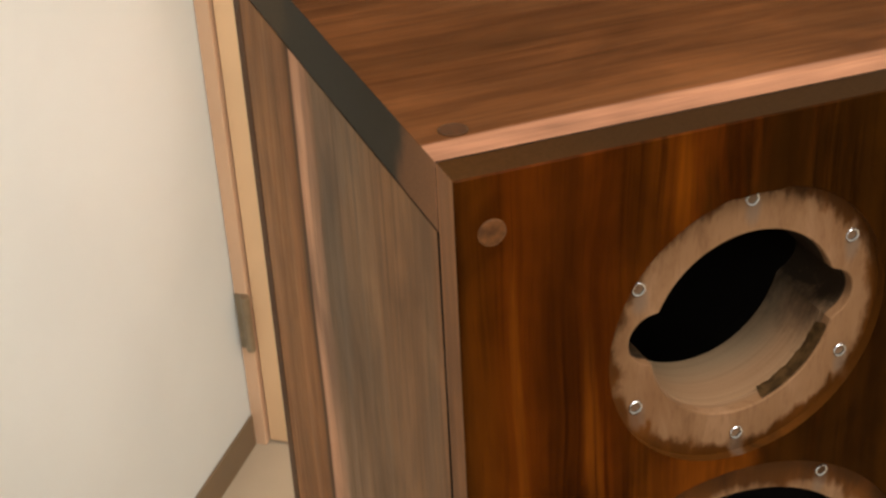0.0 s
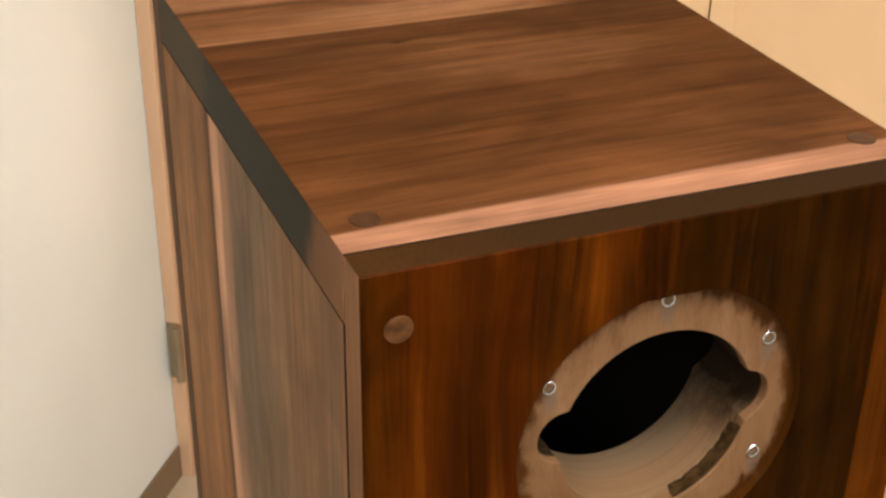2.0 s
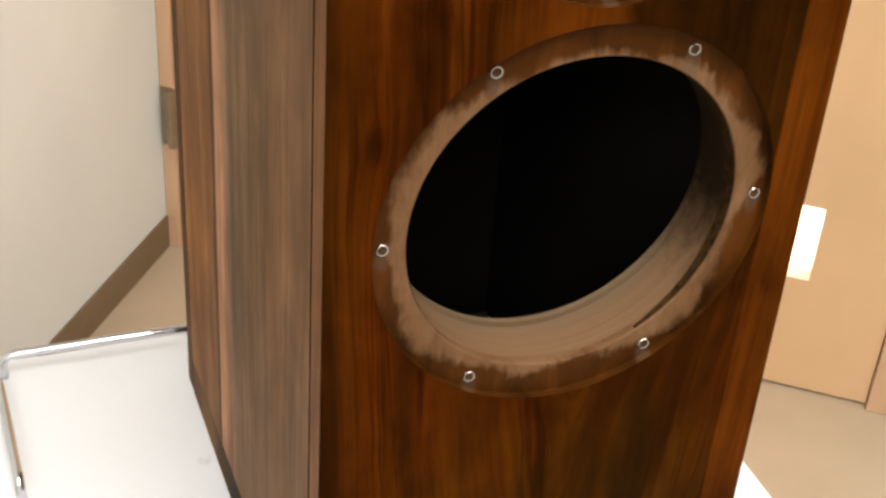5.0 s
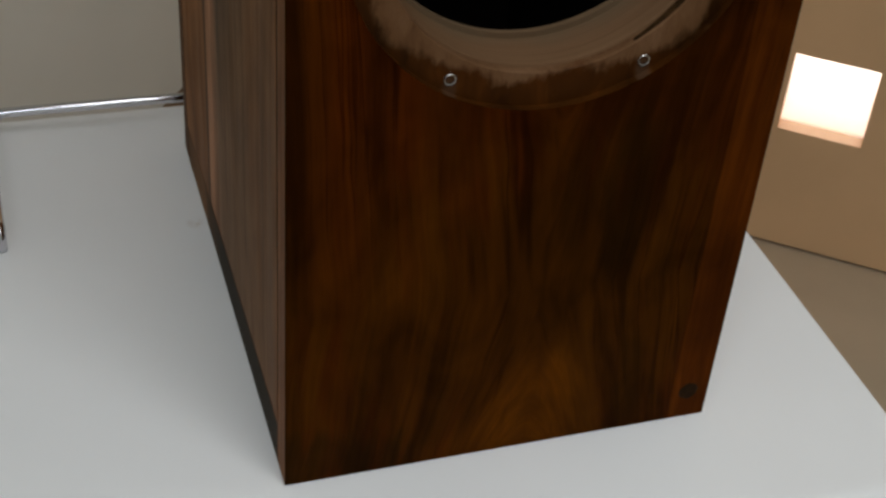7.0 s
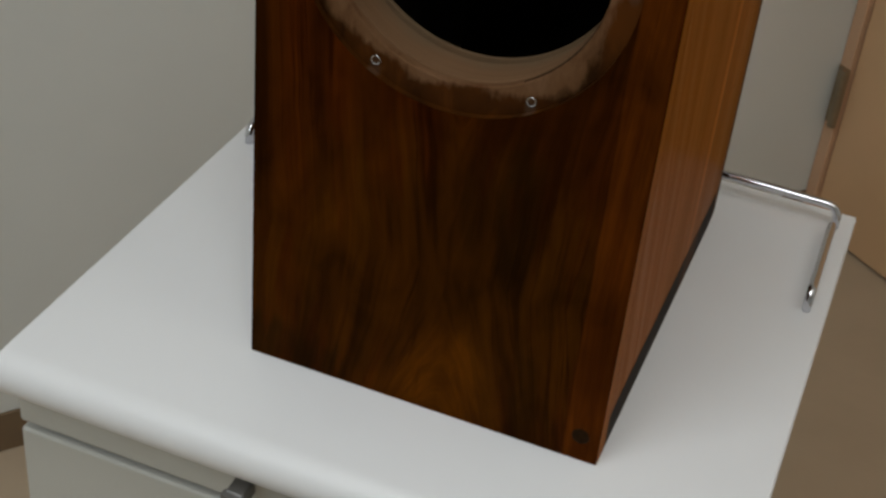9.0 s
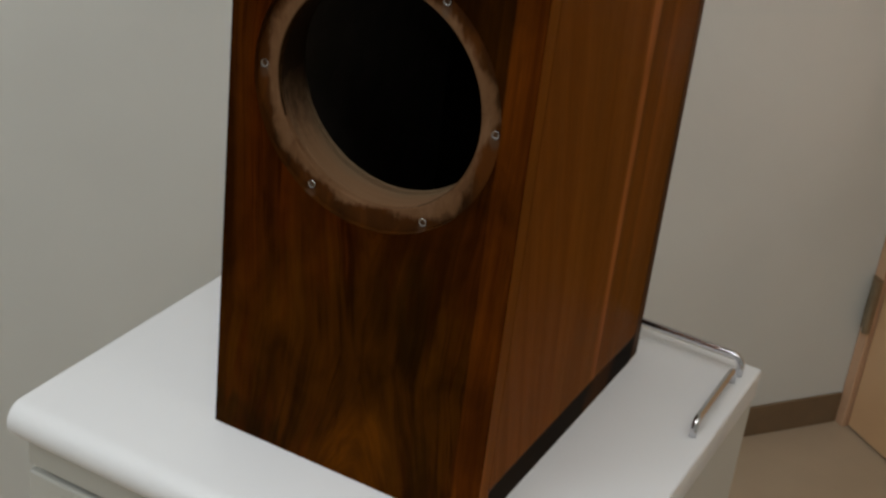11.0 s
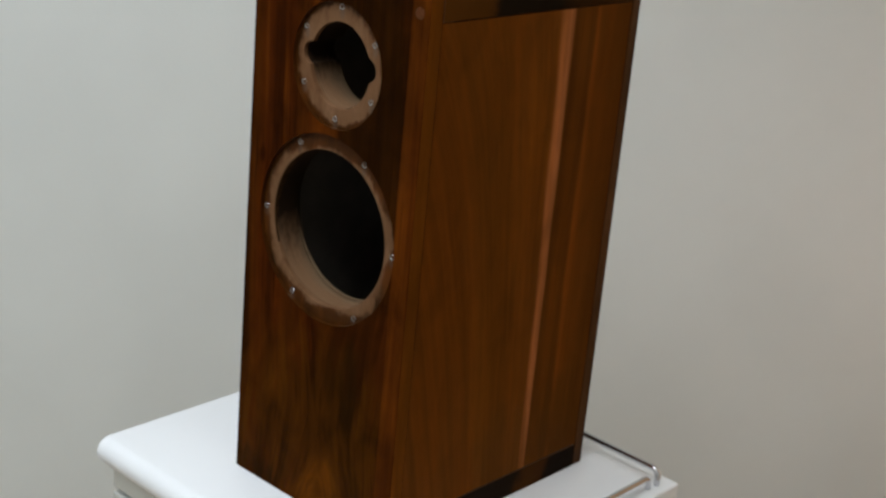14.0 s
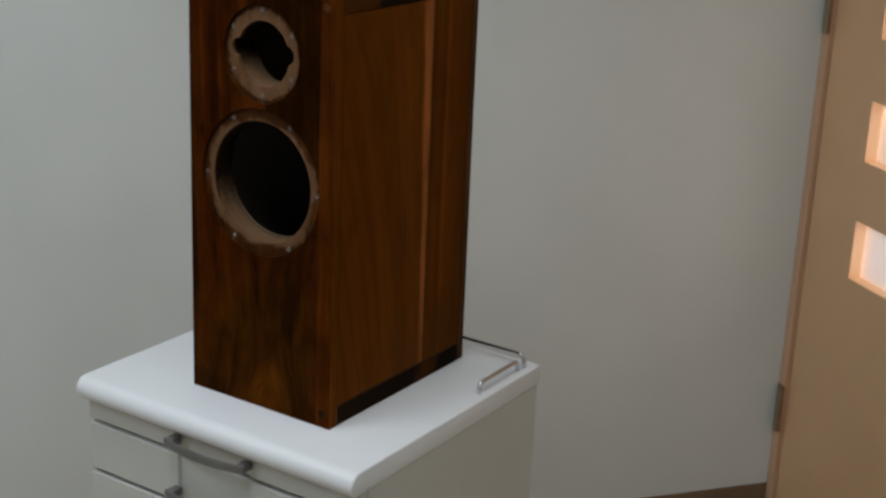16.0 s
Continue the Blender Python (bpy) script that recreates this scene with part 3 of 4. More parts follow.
def in_room(bm):
    bmesh.ops.transform(bm, matrix=TO_ROOM, verts=bm.verts)
    return bm


def structure(name, bm, mat, label, category):
    return tagged(mesh_object(name, in_room(bm), mat), label, category, kind="structure")


DOOR_H, LEFT_JAMB, RIGHT_JAMB = 2.03, 0.032, 1.193
structure("floor", boxed((-THICK, -ROOM_D - THICK, -0.1), (ROOM_W + THICK, 0.9, 0.0)), FLOOR, "beige vinyl sheet floor, faintly mottled", "floor")
structure("ceiling", boxed((-THICK, -ROOM_D - THICK, ROOM_H), (ROOM_W + THICK, THICK, ROOM_H + 0.1)), CEILING, "plain white ceiling boards", "ceiling")
structure("wall_left", boxed((-THICK, -ROOM_D, 0), (0.006, THICK, ROOM_H)), WALL, "off-white painted wall with a brown skirting", "wall")
bm = bmesh.new()
box(bm, (1.227, 0, 0), (ROOM_W, THICK, ROOM_H))
box(bm, (0, 0, DOOR_H + 0.035), (1.227, THICK, ROOM_H))
structure("wall_door", bm, WALL, "off-white painted wall round the double door", "wall")
structure("wall_right", boxed((ROOM_W, -ROOM_D, 0), (ROOM_W + THICK, THICK, ROOM_H)), WALL, "plain off-white painted wall", "wall")
structure("wall_back", boxed((-THICK, -ROOM_D - THICK, 0), (ROOM_W + THICK, -ROOM_D, ROOM_H)), WALL, "plain off-white painted wall", "wall")


def skirting(lo, hi):
    return structure("baseboard", boxed(lo, hi, 0.0025, 2), BASE, "brown vinyl skirting strip along the wall", "baseboard")


skirting((0.0062, -ROOM_D, 0.0), (0.011, -0.009, 0.064))
skirting((1.228, -0.006, 0.0), (ROOM_W, 0.0, 0.064))

frame_ob = thing("door_frame", TO_ROOM @ Vector((0.6, 0, 0)), "light wood-grain laminate frame round a double door", "door frame", kind="structure")
part("jamb", in_room(boxed((0.0065, -0.008, 0), (LEFT_JAMB - 0.002, 0.115, DOOR_H + 0.034), 0.0015)), JAMB, frame_ob)
part("jamb", in_room(boxed((RIGHT_JAMB + 0.002, -0.008, 0), (1.226, 0.115, DOOR_H + 0.034), 0.0015)), JAMB, frame_ob)
part("lintel", in_room(boxed((LEFT_JAMB, -0.008, DOOR_H + 0.004), (RIGHT_JAMB, 0.115, DOOR_H + 0.034), 0.0015)), JAMB, frame_ob)
# Strips added so the backdrop's glow can't leak round or under the leaves.
part("floor_leak_stop", in_room(boxed((LEFT_JAMB - 0.002, 0.047, 0.0), (RIGHT_JAMB + 0.002, 0.06, 0.014))), SHADOWGAP, frame_ob, "dark strip added under the doors to hold back the glow")
part("leak_stop", in_room(boxed((LEFT_JAMB - 0.002, 0.047, 0.014), (LEFT_JAMB + 0.014, 0.06, DOOR_H + 0.004))), JAMB, frame_ob)
part("leak_stop", in_room(boxed((RIGHT_JAMB - 0.014, 0.047, 0.014), (RIGHT_JAMB + 0.002, 0.06, DOOR_H + 0.004))), JAMB, frame_ob)


def leaf(x0, x1, z0, z1, holes, thick=0.042):
    """A door leaf with square openings cut through."""
    bm = bmesh.new()
    xs = sorted({x0, x1, *(h[0] for h in holes), *(h[1] for h in holes)})
    zs = sorted({z0, z1, *(h[2] for h in holes), *(h[3] for h in holes)})
    solid = {}
    for i in range(len(xs) - 1):
        for j in range(len(zs) - 1):
            cx, cz = (xs[i] + xs[i + 1]) / 2, (zs[j] + zs[j + 1]) / 2
            solid[i, j] = not any(h[0] < cx < h[1] and h[2] < cz < h[3] for h in holes)
    verts = {}

    def v(i, j, k):
        if (i, j, k) not in verts:
            verts[i, j, k] = bm.verts.new((xs[i], (0.003, 0.003 + thick)[k], zs[j]))
        return verts[i, j, k]

    for (i, j), on in solid.items():
        if not on:
            continue
        bm.faces.new((v(i, j, 0), v(i + 1, j, 0), v(i + 1, j + 1, 0), v(i, j + 1, 0)))
        bm.faces.new((v(i, j, 1), v(i, j + 1, 1), v(i + 1, j + 1, 1), v(i + 1, j, 1)))
        for di, dj, a, b in ((-1, 0, (i, j), (i, j + 1)), (1, 0, (i + 1, j + 1), (i + 1, j)), (0, -1, (i + 1, j), (i, j)), (0, 1, (i, j + 1), (i + 1, j + 1))):
            if not solid.get((i + di, j + dj), False):
                bm.faces.new((v(*a, 0), v(*b, 0), v(*b, 1), v(*a, 1)))
    bmesh.ops.recalc_face_normals(bm, faces=bm.faces[:])
    return in_room(bm)


def window_pane(hole, parent):
    x0, x1, z0, z1 = hole
    pane = part("pane", in_room(boxed((x0 - 0.001, 0.030, z0 - 0.001), (x1 + 0.001, 0.034, z1 + 0.001))), FROSTED, parent, "frosted glass pane lit from behind")
    pane.visible_shadow = False


def hinge(z, parent):
    bm = bmesh.new()
    hx = LEFT_JAMB - 0.003
    tube(bm, [(hx, -0.015, z), (hx, -0.015, z + 0.105)], 0.0075, 14)
    for k in range(1, 5):
        tube(bm, [(hx, -0.015, z + 0.021 * k - 0.0006), (hx, -0.015, z + 0.021 * k + 0.0006)], 0.0079, 14)
    box(bm, (LEFT_JAMB - 0.0235, -0.0105, z), (hx, -0.0082, z + 0.105))
    part("hinge", in_room(bm), HINGE, parent, "dull bronze butt hinge", smooth=False)


holes = [(0.192, 0.320, z, z + 0.122) for z in (0.620, 0.865, 1.110)]
door_1 = thing("door_1", TO_ROOM @ Vector((0.42, 0.02, 0)), "closed beige laminate door with small square frosted windows", "door", kind="structure")
part("leaf", leaf(LEFT_JAMB + 0.001, 0.8172, 0.006, DOOR_H, holes), DOOR, door_1)
for h in holes:
    window_pane(h, door_1)
for z in (0.205, 1.095, 1.80):
    hinge(z, door_1)
holes = [(0.944, 1.066, 0.205, 0.330)]
door_2 = thing("door_2", TO_ROOM @ Vector((1.0, 0.02, 0)), "narrow beige laminate door leaf with one low square window", "door", kind="structure")
part("leaf", leaf(0.8192, RIGHT_JAMB, 0.006, DOOR_H, holes), DOOR, door_2)
for h in holes:
    window_pane(h, door_2)
# Added behind the meeting gap to block the backdrop's glow.
part("rear_leak_stop", in_room(boxed((0.800, 0.0455, 0.014), (0.838, 0.0515, DOOR_H))), JAMB, door_2)
part("astragal", in_room(boxed((0.8197, -0.003, 0.008), (0.851, 0.0028, DOOR_H - 0.002), 0.001)), DOOR, door_2, "flat meeting strip on the leaf's edge")
bm = in_room(boxed((-0.1, 0.72, 0.0), (1.6, 0.74, 2.3)))
tagged(mesh_object("backdrop", bm, DAYLIGHT), "bright warm daylight behind the door's windows", "backdrop", kind="structure")


# ---- drawer cabinet ----
STAND = 0.80
CX0, CX1, CY1 = -0.131, 0.317, 0.344
NOSE = 0.0157
cabinet = thing("drawer_cabinet", ((CX0 + CX1) / 2, 0.13, 0), "white steel drawer cabinet with rounded worktop and chrome guard rails", "cabinet")


def slab():
    """A worktop with a full round nose along its front edge."""
    profile = [(CY1, STAND), (CY1, STAND - 0.028), (-0.056, STAND - 0.029)]
    for k in range(0, 13):
        a = radians(-70 + 160 * k / 12)
        profile.append((-0.0650 - NOSE * math.cos(a) * 0.98, STAND - NOSE + NOSE * math.sin(a)))
    bm = bmesh.new()
    rings = [[bm.verts.new((x, y + (skew if y > 0.1 else 0.0), z)) for y, z in profile] for x, skew in ((CX0, 0.0040), (CX1, -0.0006))]
    skin(bm, rings[0], rings[1])
    bm.faces.new(rings[0])
    bm.faces.new(rings[1][::-1])
    bmesh.ops.recalc_face_normals(bm, faces=bm.faces[:])
    sharp = [e for e in bm.edges if e.is_valid and len(e.link_faces) == 2 and e.calc_face_angle(0) > 0.7]
    bmesh.ops.bevel(bm, geom=sharp, offset=0.0022, segments=3, affect="EDGES", profile=0.5)
    return bm


top_ob = part("worktop", slab(), TOPWHITE, cabinet, "glossy white worktop with a rounded front edge", smooth=True)
top_ob.data.set_sharp_from_angle(angle=radians(40))
BX0, BX1, BY0, BY1 = CX0 + 0.0012, CX1 - 0.0012, -0.061, CY1 - 0.003
bm = bmesh.new()
box(bm, (BX0, BY0 + 0.02, 0.012), (BX1, BY1, STAND - 0.0285), 0.002, 2)
for x0, x1 in ((BX0, BX0 + 0.003), (BX1 - 0.003, BX1)):
    box(bm, (x0, BY0 + 0.0148, 0.012), (x1, BY0 + 0.0202, STAND - 0.0285))
part("body", bm, CABINET, cabinet)
part("plinth", boxed((BX0 + 0.01, BY0 + 0.03, 0.0), (BX1 - 0.01, BY1 - 0.01, 0.0125)), SHADOWGAP, cabinet)
part("front_backing", boxed((BX0 + 0.003, BY0 + 0.014, 0.02), (BX1 - 0.003, BY0 + 0.0205, STAND - 0.03)), SHADOWGAP, cabinet)


def drawer(z0, z1):
    """A drawer front with a shallow finger recess down its middle and a bow handle at its foot."""
    mid, half, zc = (BX0 + BX1) / 2 - 0.004, 0.058, z0 + 0.0180
    x0, x1, y1, sunk = BX0 + 0.001, BX1 - 0.001, BY0 + 0.0145, BY0 + 0.004
    plan = [(x0, BY0), (mid - half - 0.002, BY0), (mid - half + 0.001, sunk), (mid + half - 0.001, sunk), (mid + half + 0.002, BY0), (x1, BY0), (x1, y1), (x0, y1)]
    bm = bmesh.new()
    rings = [[bm.verts.new((x, y, z)) for x, y in plan] for z in (z0, z1)]
    skin(bm, rings[0], rings[1])
    bm.faces.new(rings[0])
    bm.faces.new(rings[1])
    bmesh.ops.recalc_face_normals(bm, faces=bm.faces[:])
    sharp = [e for e in bm.edges if e.calc_face_angle(0) > 1.2]
    bmesh.ops.bevel(bm, geom=sharp, offset=0.0022, segments=3, affect="EDGES", profile=0.5)
    ob = part("drawer", bm, DRAWERS, cabinet)
    bm = bmesh.new()
    for s in (-1, 1):
        box(bm, (mid + s * half - 0.006, BY0 - 0.017, zc - 0.0055), (mid + s * half + 0.006, BY0 - 0.0003, zc + 0.0055), 0.0012)
    steps = 14
    rings = []
    for k in range(steps + 1):
        t = -1 + 2 * k / steps
        x, y = mid + t * (half + 0.007), BY0 - 0.017 - 0.010 * (1 - t * t)
        rings.append([bm.verts.new((x, y + dy, zc + dz)) for dy, dz in ((0.0025, -0.0047), (-0.0025, -0.0047), (-0.0025, 0.0047), (0.0025, 0.0047))])
    for a, b in zip(rings, rings[1:]):
        skin(bm, a, b)
    bm.faces.new(rings[0])
    bm.faces.new(rings[-1][::-1])
    bmesh.ops.recalc_face_normals(bm, faces=bm.faces[:])
    part("handle", bm, GREYMETAL, ob, "grey metal bow handle")
    return ob


z = STAND - 0.0285
for tall in (0.0335, 0.066, 0.066, 0.066, 0.160, 0.155, 0.155):
    if z - tall < 0.012:
        tall = z - 0.014
    drawer(z - tall, z)
    z -= tall + 0.0058


def guard_rail(ends, drop=0.020, radius=0.0031):
    """A chrome bar standing on bent feet at both ends."""
    a, b = Vector(ends[0]), Vector(ends[1])
    way, up, bend = (b - a).normalized(), Vector((0, 0, 1)), 0.009
    path = [a - up * drop]
    path += arc(a - up * bend + way * bend, -way, up, bend)
    path += arc(b - up * bend - way * bend, up, way, bend)
    path += [b - up * drop]
    bm = tube(bmesh.new(), path, radius, 14)
    part("guard_rail", bm, CHROME, cabinet, "chrome guard rail", smooth=True)


RAIL = STAND + 0.0185
guard_rail([(-0.114, 0.330, RAIL - 0.001), (0.3035, 0.320, RAIL - 0.001)], 0.0190)
guard_rail([(-0.1165, 0.213, RAIL - 0.005), (-0.1180, 0.313, RAIL - 0.005)], 0.0145)
guard_rail([(0.303, 0.209, RAIL - 0.005), (0.302, 0.306, RAIL - 0.005)], 0.0145)

# ---- loudspeaker ----
W, D, H, T, TT = 0.22, 0.297, 0.5285, 0.0150, 0.0255
Z0 = STAND
Z1 = Z0 + H
speaker = thing("loudspeaker_cabinet", (W / 2, D / 2, Z0), "oil-finished walnut loudspeaker cabinet with empty driver holes on a white cabinet", "loudspeaker")
WOOFER, TWEETER = (0.1100, 1.0885), (0.1120, 1.2425)
R_WOOF, R_TWEET = 0.090, 0.0570
BORE, SMALL_BORE = 0.033, 0.042


def tweeter_outline(count=144):
    """A round hole with a terminal notch at either side."""
    points = []
    for i in range(count):
        a = 2 * math.pi * i / count
        dx, dz, r = math.cos(a), math.sin(a), 0.0385
        for nx, nz, nr in ((-0.0365, 0.004, 0.0108), (0.0350, 0.003, 0.0108)):
            along = dx * nx + dz * nz
            disc = along * along - (nx * nx + nz * nz - nr * nr)
            if disc > 0 and along > 0:
                r = max(r, along + math.sqrt(disc))
        points.append((TWEETER[0] + r * dx, TWEETER[1] + r * dz))
    return points


bm = bmesh.new()
e = 0.0006
outer = [(0, Z0), (W, Z0), (W, Z1), (0, Z1)]
inset = [(e, Z0 + e), (W - e, Z0 + e), (W - e, Z1 - e), (e, Z1 - e)]
face_loop, rim, back = loop(bm, inset, 0), loop(bm, outer, e), loop(bm, outer, T - 0.0002)
wf, tf = loop(bm, circle(*WOOFER, R_WOOF), 0), loop(bm, circle(*TWEETER, R_TWEET), 0)
filled(bm, [face_loop, wf, tf], (0, -1, 0))
skin(bm, face_loop, rim)
skin(bm, rim, back)
last = loop(bm, inset, T)
skin(bm, back, last)
wb, tb = loop(bm, circle(*WOOFER, R_WOOF), T), loop(bm, circle(*TWEETER, R_TWEET), T)
filled(bm, [last, wb, tb], (0, 1, 0))
bmesh.ops.recalc_face_normals(bm, faces=bm.faces[:])
for f in bm.faces:
    if f.normal.z > 0.9 and f.calc_center_median().z > Z1 - 0.01:
        f.material_index = 1
    if f.normal.x < -0.9 and f.calc_center_median().x < 0.001:
        f.material_index = 2
    if f.normal.x > 0.9 and f.calc_center_median().x > W - 0.001:
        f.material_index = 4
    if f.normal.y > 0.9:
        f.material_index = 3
baffle = part("front_baffle", bm, [FRONT_WOOD, BAFFLE_END, EDGE_WOOD, INNER_SHADE, BAFFLE_SIDE], speaker, "reddish-brown front board with two driver holes")


def rebate(name, outline, rim_r, center, mat, label, bore=BORE):
    """The routed seat and bore of a driver hole, with a fine line turned into the bore."""
    bm = bmesh.new()
    count = len(outline)
    ring = circle(*center, rim_r, count)

    def grown(by):
        out = []
        for x, z in outline:
            v = Vector((x - center[0], z - center[1]))
            v *= (v.length + by) / v.length
            out.append((center[0] + v.x, center[1] + v.y))
        return out

    loops = [loop(bm, ring, 0.0), loop(bm, ring, DEEP), loop(bm, grown(0.0004), DEEP), loop(bm, outline, DEEP + 0.0005), loop(bm, outline, DEEP + 0.0060),
             loop(bm, grown(0.0008), DEEP + 0.0063), loop(bm, grown(0.0008), DEEP + 0.0066), loop(bm, outline, DEEP + 0.0069), loop(bm, outline, bore - 0.001), loop(bm, grown(0.001), bore), loop(bm, ring, bore), loop(bm, ring, T)]
    for a, b in zip(loops, loops[1:]):
        skin(bm, a, b)
    bmesh.ops.recalc_face_normals(bm, faces=bm.faces[:])
    ob = part(name, bm, mat, baffle, label, origin=(center[0], 0, center[1]))
    return ob


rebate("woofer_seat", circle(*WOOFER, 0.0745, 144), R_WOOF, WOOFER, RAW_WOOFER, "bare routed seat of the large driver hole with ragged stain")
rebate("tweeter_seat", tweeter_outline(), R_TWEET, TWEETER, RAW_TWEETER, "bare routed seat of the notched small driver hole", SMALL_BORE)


def inner_ring(center, r, lift, y0, y1):
    """The second board behind the front, whose hole sits a little higher than the routed bore."""
    bm = bmesh.new()
    inner = [(x, z + lift) for x, z in circle(*center, r, 96)]
    outer = circle(*center, r + 0.012, 96)
    loops = [loop(bm, outer, y0), loop(bm, inner, y0), loop(bm, inner, y1), loop(bm, outer, y1)]
    for a, b in zip(loops, loops[1:] + loops[:1]):
        skin(bm, a, b)
    bmesh.ops.recalc_face_normals(bm, faces=bm.faces[:])
    part("inner_ring", bm, RAW_WOOFER, baffle, "greyish edge of the board behind the front", origin=(center[0], 0, center[1]))


inner_ring(WOOFER, 0.0750, 0.0026, BORE + 0.0002, BORE + 0.0030)


def dark_band(center, r, a0, a1, y0, y1, parent_part, fade=16):
    """A dark strip on the wall of a bore, just behind its front edge."""
    bm = bmesh.new()
    count = 60
    rows = []
    for k in range(count + 1):
        a = radians(a0 + (a1 - a0) * k / count)
        taper = min(1.0, 0.15 + k / fade, 0.15 + (count - k) / fade)
        wob = 0.0003 * math.sin(k * 0.42) + 0.0002 * math.sin(k * 0.95)
        rows.append([bm.verts.new((center[0] + rr * math.cos(a), y, center[1] + rr * math.sin(a))) for rr, y in
                     ((r - 0.0001, y0), (r - 0.0004, y0 + 0.0003), (r - 0.0004, y0 + 0.0005 + (y1 - y0) * taper + wob), (r - 0.0001, y0 + 0.0008 + (y1 - y0) * taper + wob))])
    for p, q in zip(rows, rows[1:]):
        for n in range(3):
            bm.faces.new((p[n], p[n + 1], q[n + 1], q[n]))
    bmesh.ops.recalc_face_normals(bm, faces=bm.faces[:])
    part("dark_band", bm, DARK_BROWN, parent_part, "dark strip round the front of the bore")


def insert_mesh():
    """A flanged insert with a hexagonal socket sunk into it."""
    bm = bmesh.new()
    count = 24
    rings = []
    for r, y in ((0.00275, 0.0010), (0.00275, -0.0004), (0.00255, -0.0007), (0.0023, -0.0006)):
        rings.append([bm.verts.new((r * math.cos(2 * math.pi * k / count), y, r * math.sin(2 * math.pi * k / count))) for k in range(count)])

    def hexagon(r, y):
        out = []
        for k in range(count):
            a = 2 * math.pi * k / count
            rr = r / math.cos((a + 0.3) % (math.pi / 3) - math.pi / 6)
            out.append(bm.verts.new((rr * math.cos(a), y, rr * math.sin(a))))
        return out

    rings += [hexagon(0.0019, -0.0005), hexagon(0.0018, 0.0040)]
    for step, (a, b) in enumerate(zip(rings, rings[1:])):
        skin(bm, a, b, 1 if step == 4 else 0)
    cap = bm.faces.new(rings[-1])
    cap.material_index = 1
    bmesh.ops.recalc_face_normals(bm, faces=bm.faces[:])
    return bm


dark_band(WOOFER, 0.0745, -60, 206, DEEP + 0.0008, DEEP + 0.0080, baffle)
dark_band(TWEETER, 0.0385, -74, -17, DEEP + 0.0008, DEEP + 0.0068, baffle, 3)
inserts = None
spots = [(0.1102 + 0.0847 * math.cos(radians(60 * k)), 1.0885 + 0.0847 * math.sin(radians(60 * k))) for k in range(6)]
spots += [(0.1113 + 0.0503 * math.cos(radians(30 + 60 * k)), 1.2443 + 0.0503 * math.sin(radians(30 + 60 * k))) for k in range(6)]
for x, z in spots:
    place = (x, DEEP, z)
    if inserts is None:
        inserts = part("threaded_insert", insert_mesh(), [STEEL, SOCKET_SHADE], baffle, "zinc-plated threaded insert")
        data = inserts.data
        inserts.location = place
    else:
        ob = new("threaded_insert", data)
        ob.parent, ob.matrix_parent_inverse = baffle, inserts.matrix_parent_inverse.copy()
        ob.location = place
        tagged(ob, "zinc-plated threaded insert")


def plug(x, y, z, axis, mat, parent, label, r=0.0050, glue=None):
    """A round wooden plug standing a hair above its board, with a dark ring of glue round it."""
    bm = bmesh.new()
    n = 24
    rings = []
    for rr, h in ((r + 0.0003, -0.0004), (r + 0.0003, 0.00015), (r, 0.00015), (r - 0.0002, 0.0003)):
        rings.append([bm.verts.new((x + rr * math.cos(2 * math.pi * k / n), y - h, z + rr * math.sin(2 * math.pi * k / n)) if axis == "y" else
                                   (x + rr * math.cos(2 * math.pi * k / n), y + rr * math.sin(2 * math.pi * k / n), z + h)) for k in range(n)])
    for n, (a, b) in enumerate(zip(rings, rings[1:])):
        skin(bm, a, b, 1 if n == 1 else 0)
    bm.faces.new(rings[-1])
    bmesh.ops.recalc_face_normals(bm, faces=bm.faces[:])
    part("plug", bm, [mat, glue or DARK_BROWN], parent, label)


plug(0.0125, 0, 1.3075, "y", PLUG_LIGHT, baffle, "pale wooden dowel plug", 0.0047, PLUG_LIGHT)
plug(0.2080, 0, 1.3075, "y", PLUG_RED, baffle, "wooden dowel plug")
plug(0.2085, 0, 0.8180, "y", PLUG_DARK, baffle, "dark wooden dowel plug")

B, GAP = 0.0002, 0.0010  # softened edges and the open joints between the boards
board = box(bmesh.new(), (0, T + GAP, Z1 - TT), (W, D - T - GAP, Z1), B)
board.normal_update()
for f in board.faces:
    f.material_index = 1 if f.normal.x < -0.9 else 3 if f.normal.x > 0.9 else 2 if abs(f.normal.y) > 0.9 or f.normal.z < -0.9 else 0
top_panel = part("top_panel", board, [TOP_WOOD, TOP_END, INNER_SHADE, TOP_END_RED], speaker, "brown top board with a pale sapwood edge")
plug(0.0140, 0.0350, Z1, "z", PLUG_TOP, top_panel, "wooden dowel plug")
plug(0.2020, 0.2440, Z1, "z", PLUG_TOP, top_panel, "wooden dowel plug")
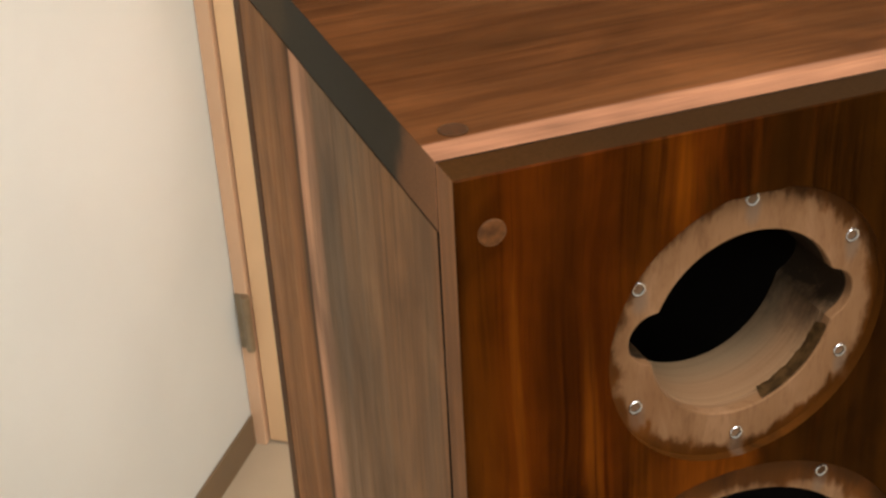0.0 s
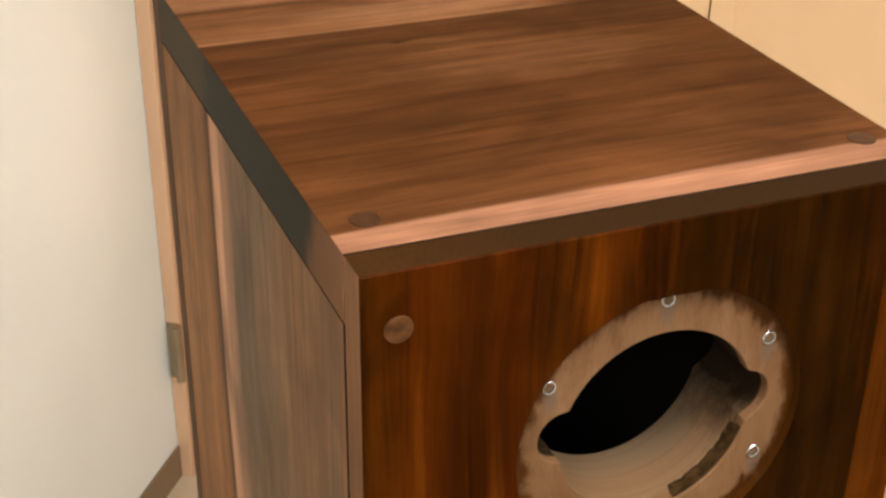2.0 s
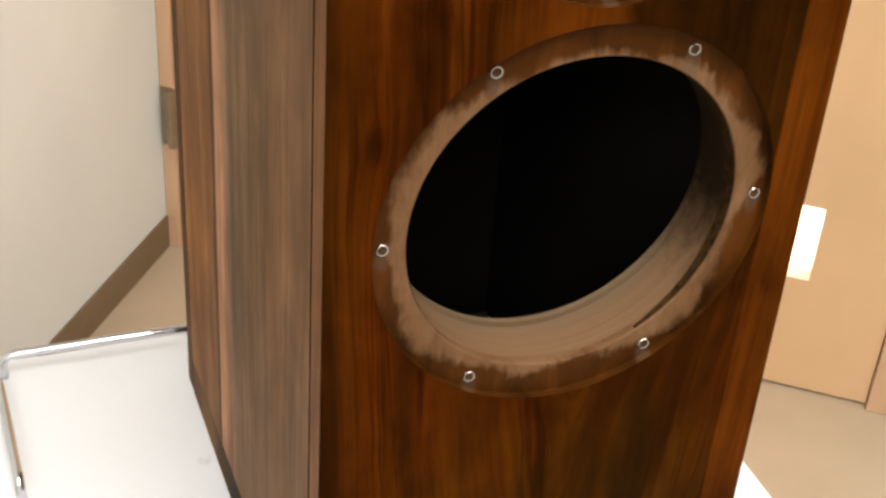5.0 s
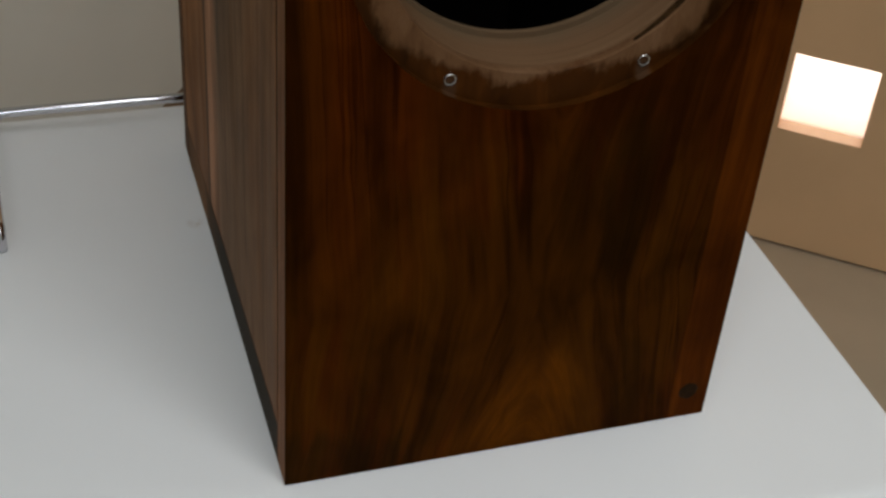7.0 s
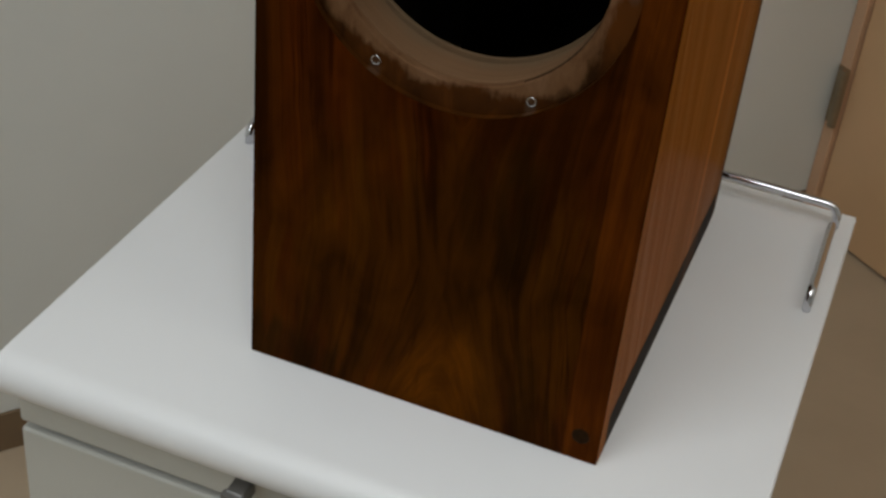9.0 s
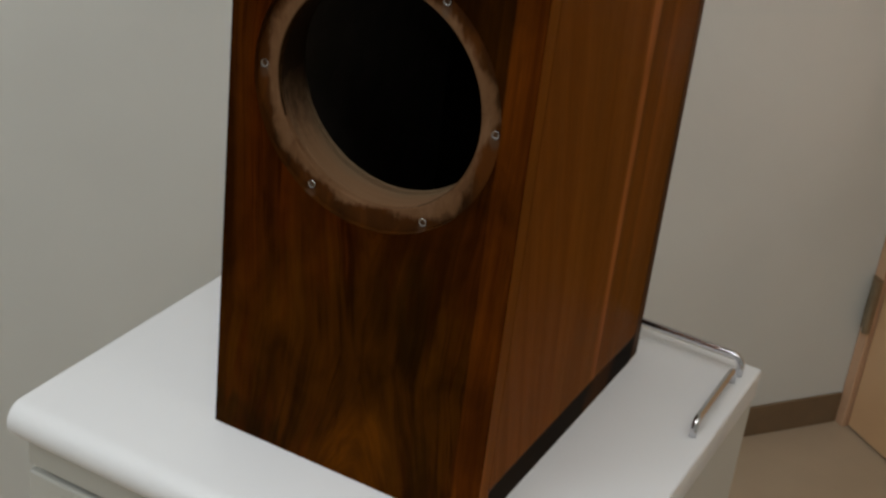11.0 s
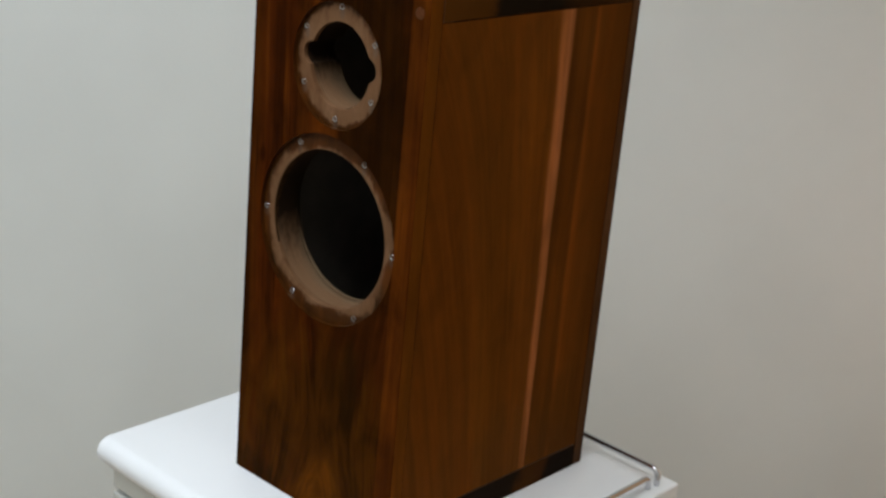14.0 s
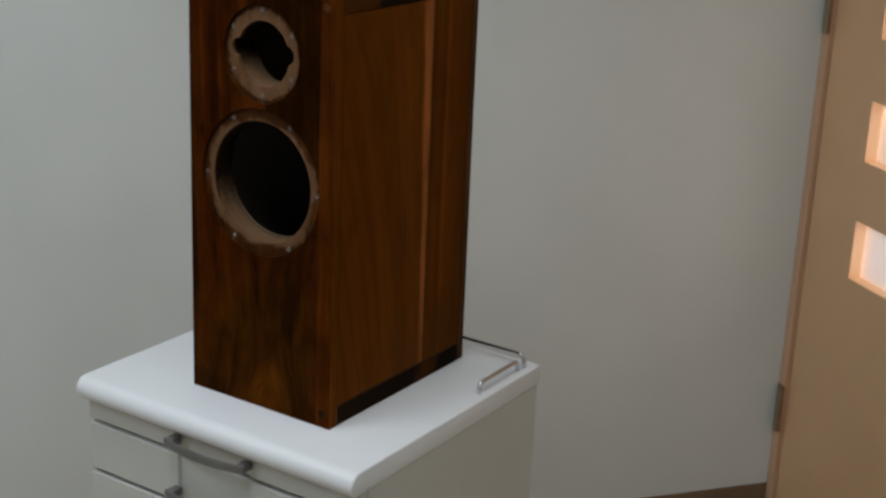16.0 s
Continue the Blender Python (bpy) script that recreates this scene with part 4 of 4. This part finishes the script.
plug(0.2060, 0.0330, Z1, "z", PLUG_TOP, top_panel, "wooden dowel plug")
board = box(bmesh.new(), (0, T + GAP, Z0), (W, D - T - GAP, Z0 + TT), B)
board.normal_update()
for f in board.faces:
    f.material_index = 1 if f.normal.x > 0.9 else 3 if f.normal.x < -0.9 else 2 if f.normal.z > 0.9 else 0
part("bottom_panel", board, [TOP_WOOD, BOTTOM_END, INNER_LIT, BOTTOM_END_TAN], speaker, "dark bottom board with end grain showing")

def side_board(x0, x1, inside, mat, label, joint=GAP):
    bm = boxed((x0, T + joint, Z0 + TT + GAP), (x1, D - T - GAP, Z1 - TT - GAP), B)
    bm.normal_update()
    for f in bm.faces:
        f.material_index = 1 if f.normal.x * inside > 0.9 else 2 if abs(f.normal.x) < 0.1 and max(abs(f.normal.y), abs(f.normal.z)) > 0.9 else 0
    part("side_panel", bm, [mat, INNER_LIT if inside > 0 else INNER_SHADE, INNER_SHADE], speaker, label)


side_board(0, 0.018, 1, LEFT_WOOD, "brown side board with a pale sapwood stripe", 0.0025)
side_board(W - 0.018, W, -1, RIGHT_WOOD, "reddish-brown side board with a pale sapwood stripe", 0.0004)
board = boxed((0, D - T, Z0), (W, D, Z1), 0.0012, 2)
for v in board.verts:  # the rear corner is worn round
    if v.co.x > W - 0.002 and v.co.y > D - 0.004:
        v.co.x -= (0.0024 if v.co.z > Z1 - 0.01 else 0.0004) * (v.co.y - D + 0.004) / 0.004
board.normal_update()
for f in board.faces:
    f.material_index = 1 if f.normal.z > 0.9 else 3 if abs(f.normal.x) > 0.3 else 0
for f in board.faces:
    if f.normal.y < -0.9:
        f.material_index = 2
part("back_panel", board, [BACK_WOOD, BAFFLE_END, INNER_SHADE, BACK_EDGE], speaker, "dark back board")

# the top is slanted a hair lower towards the right to fit the camera's view
for ob in speaker.children_recursive:
    if ob.name.split(".")[0] in ("front_baffle", "top_panel", "side_panel", "back_panel", "plug"):
        for v in ob.data.vertices:
            if v.co.z > Z1 - 0.03 and not (ob.name.startswith("plug") and v.co.y < 0.01):
                v.co.z -= 0.0022 * v.co.x / W
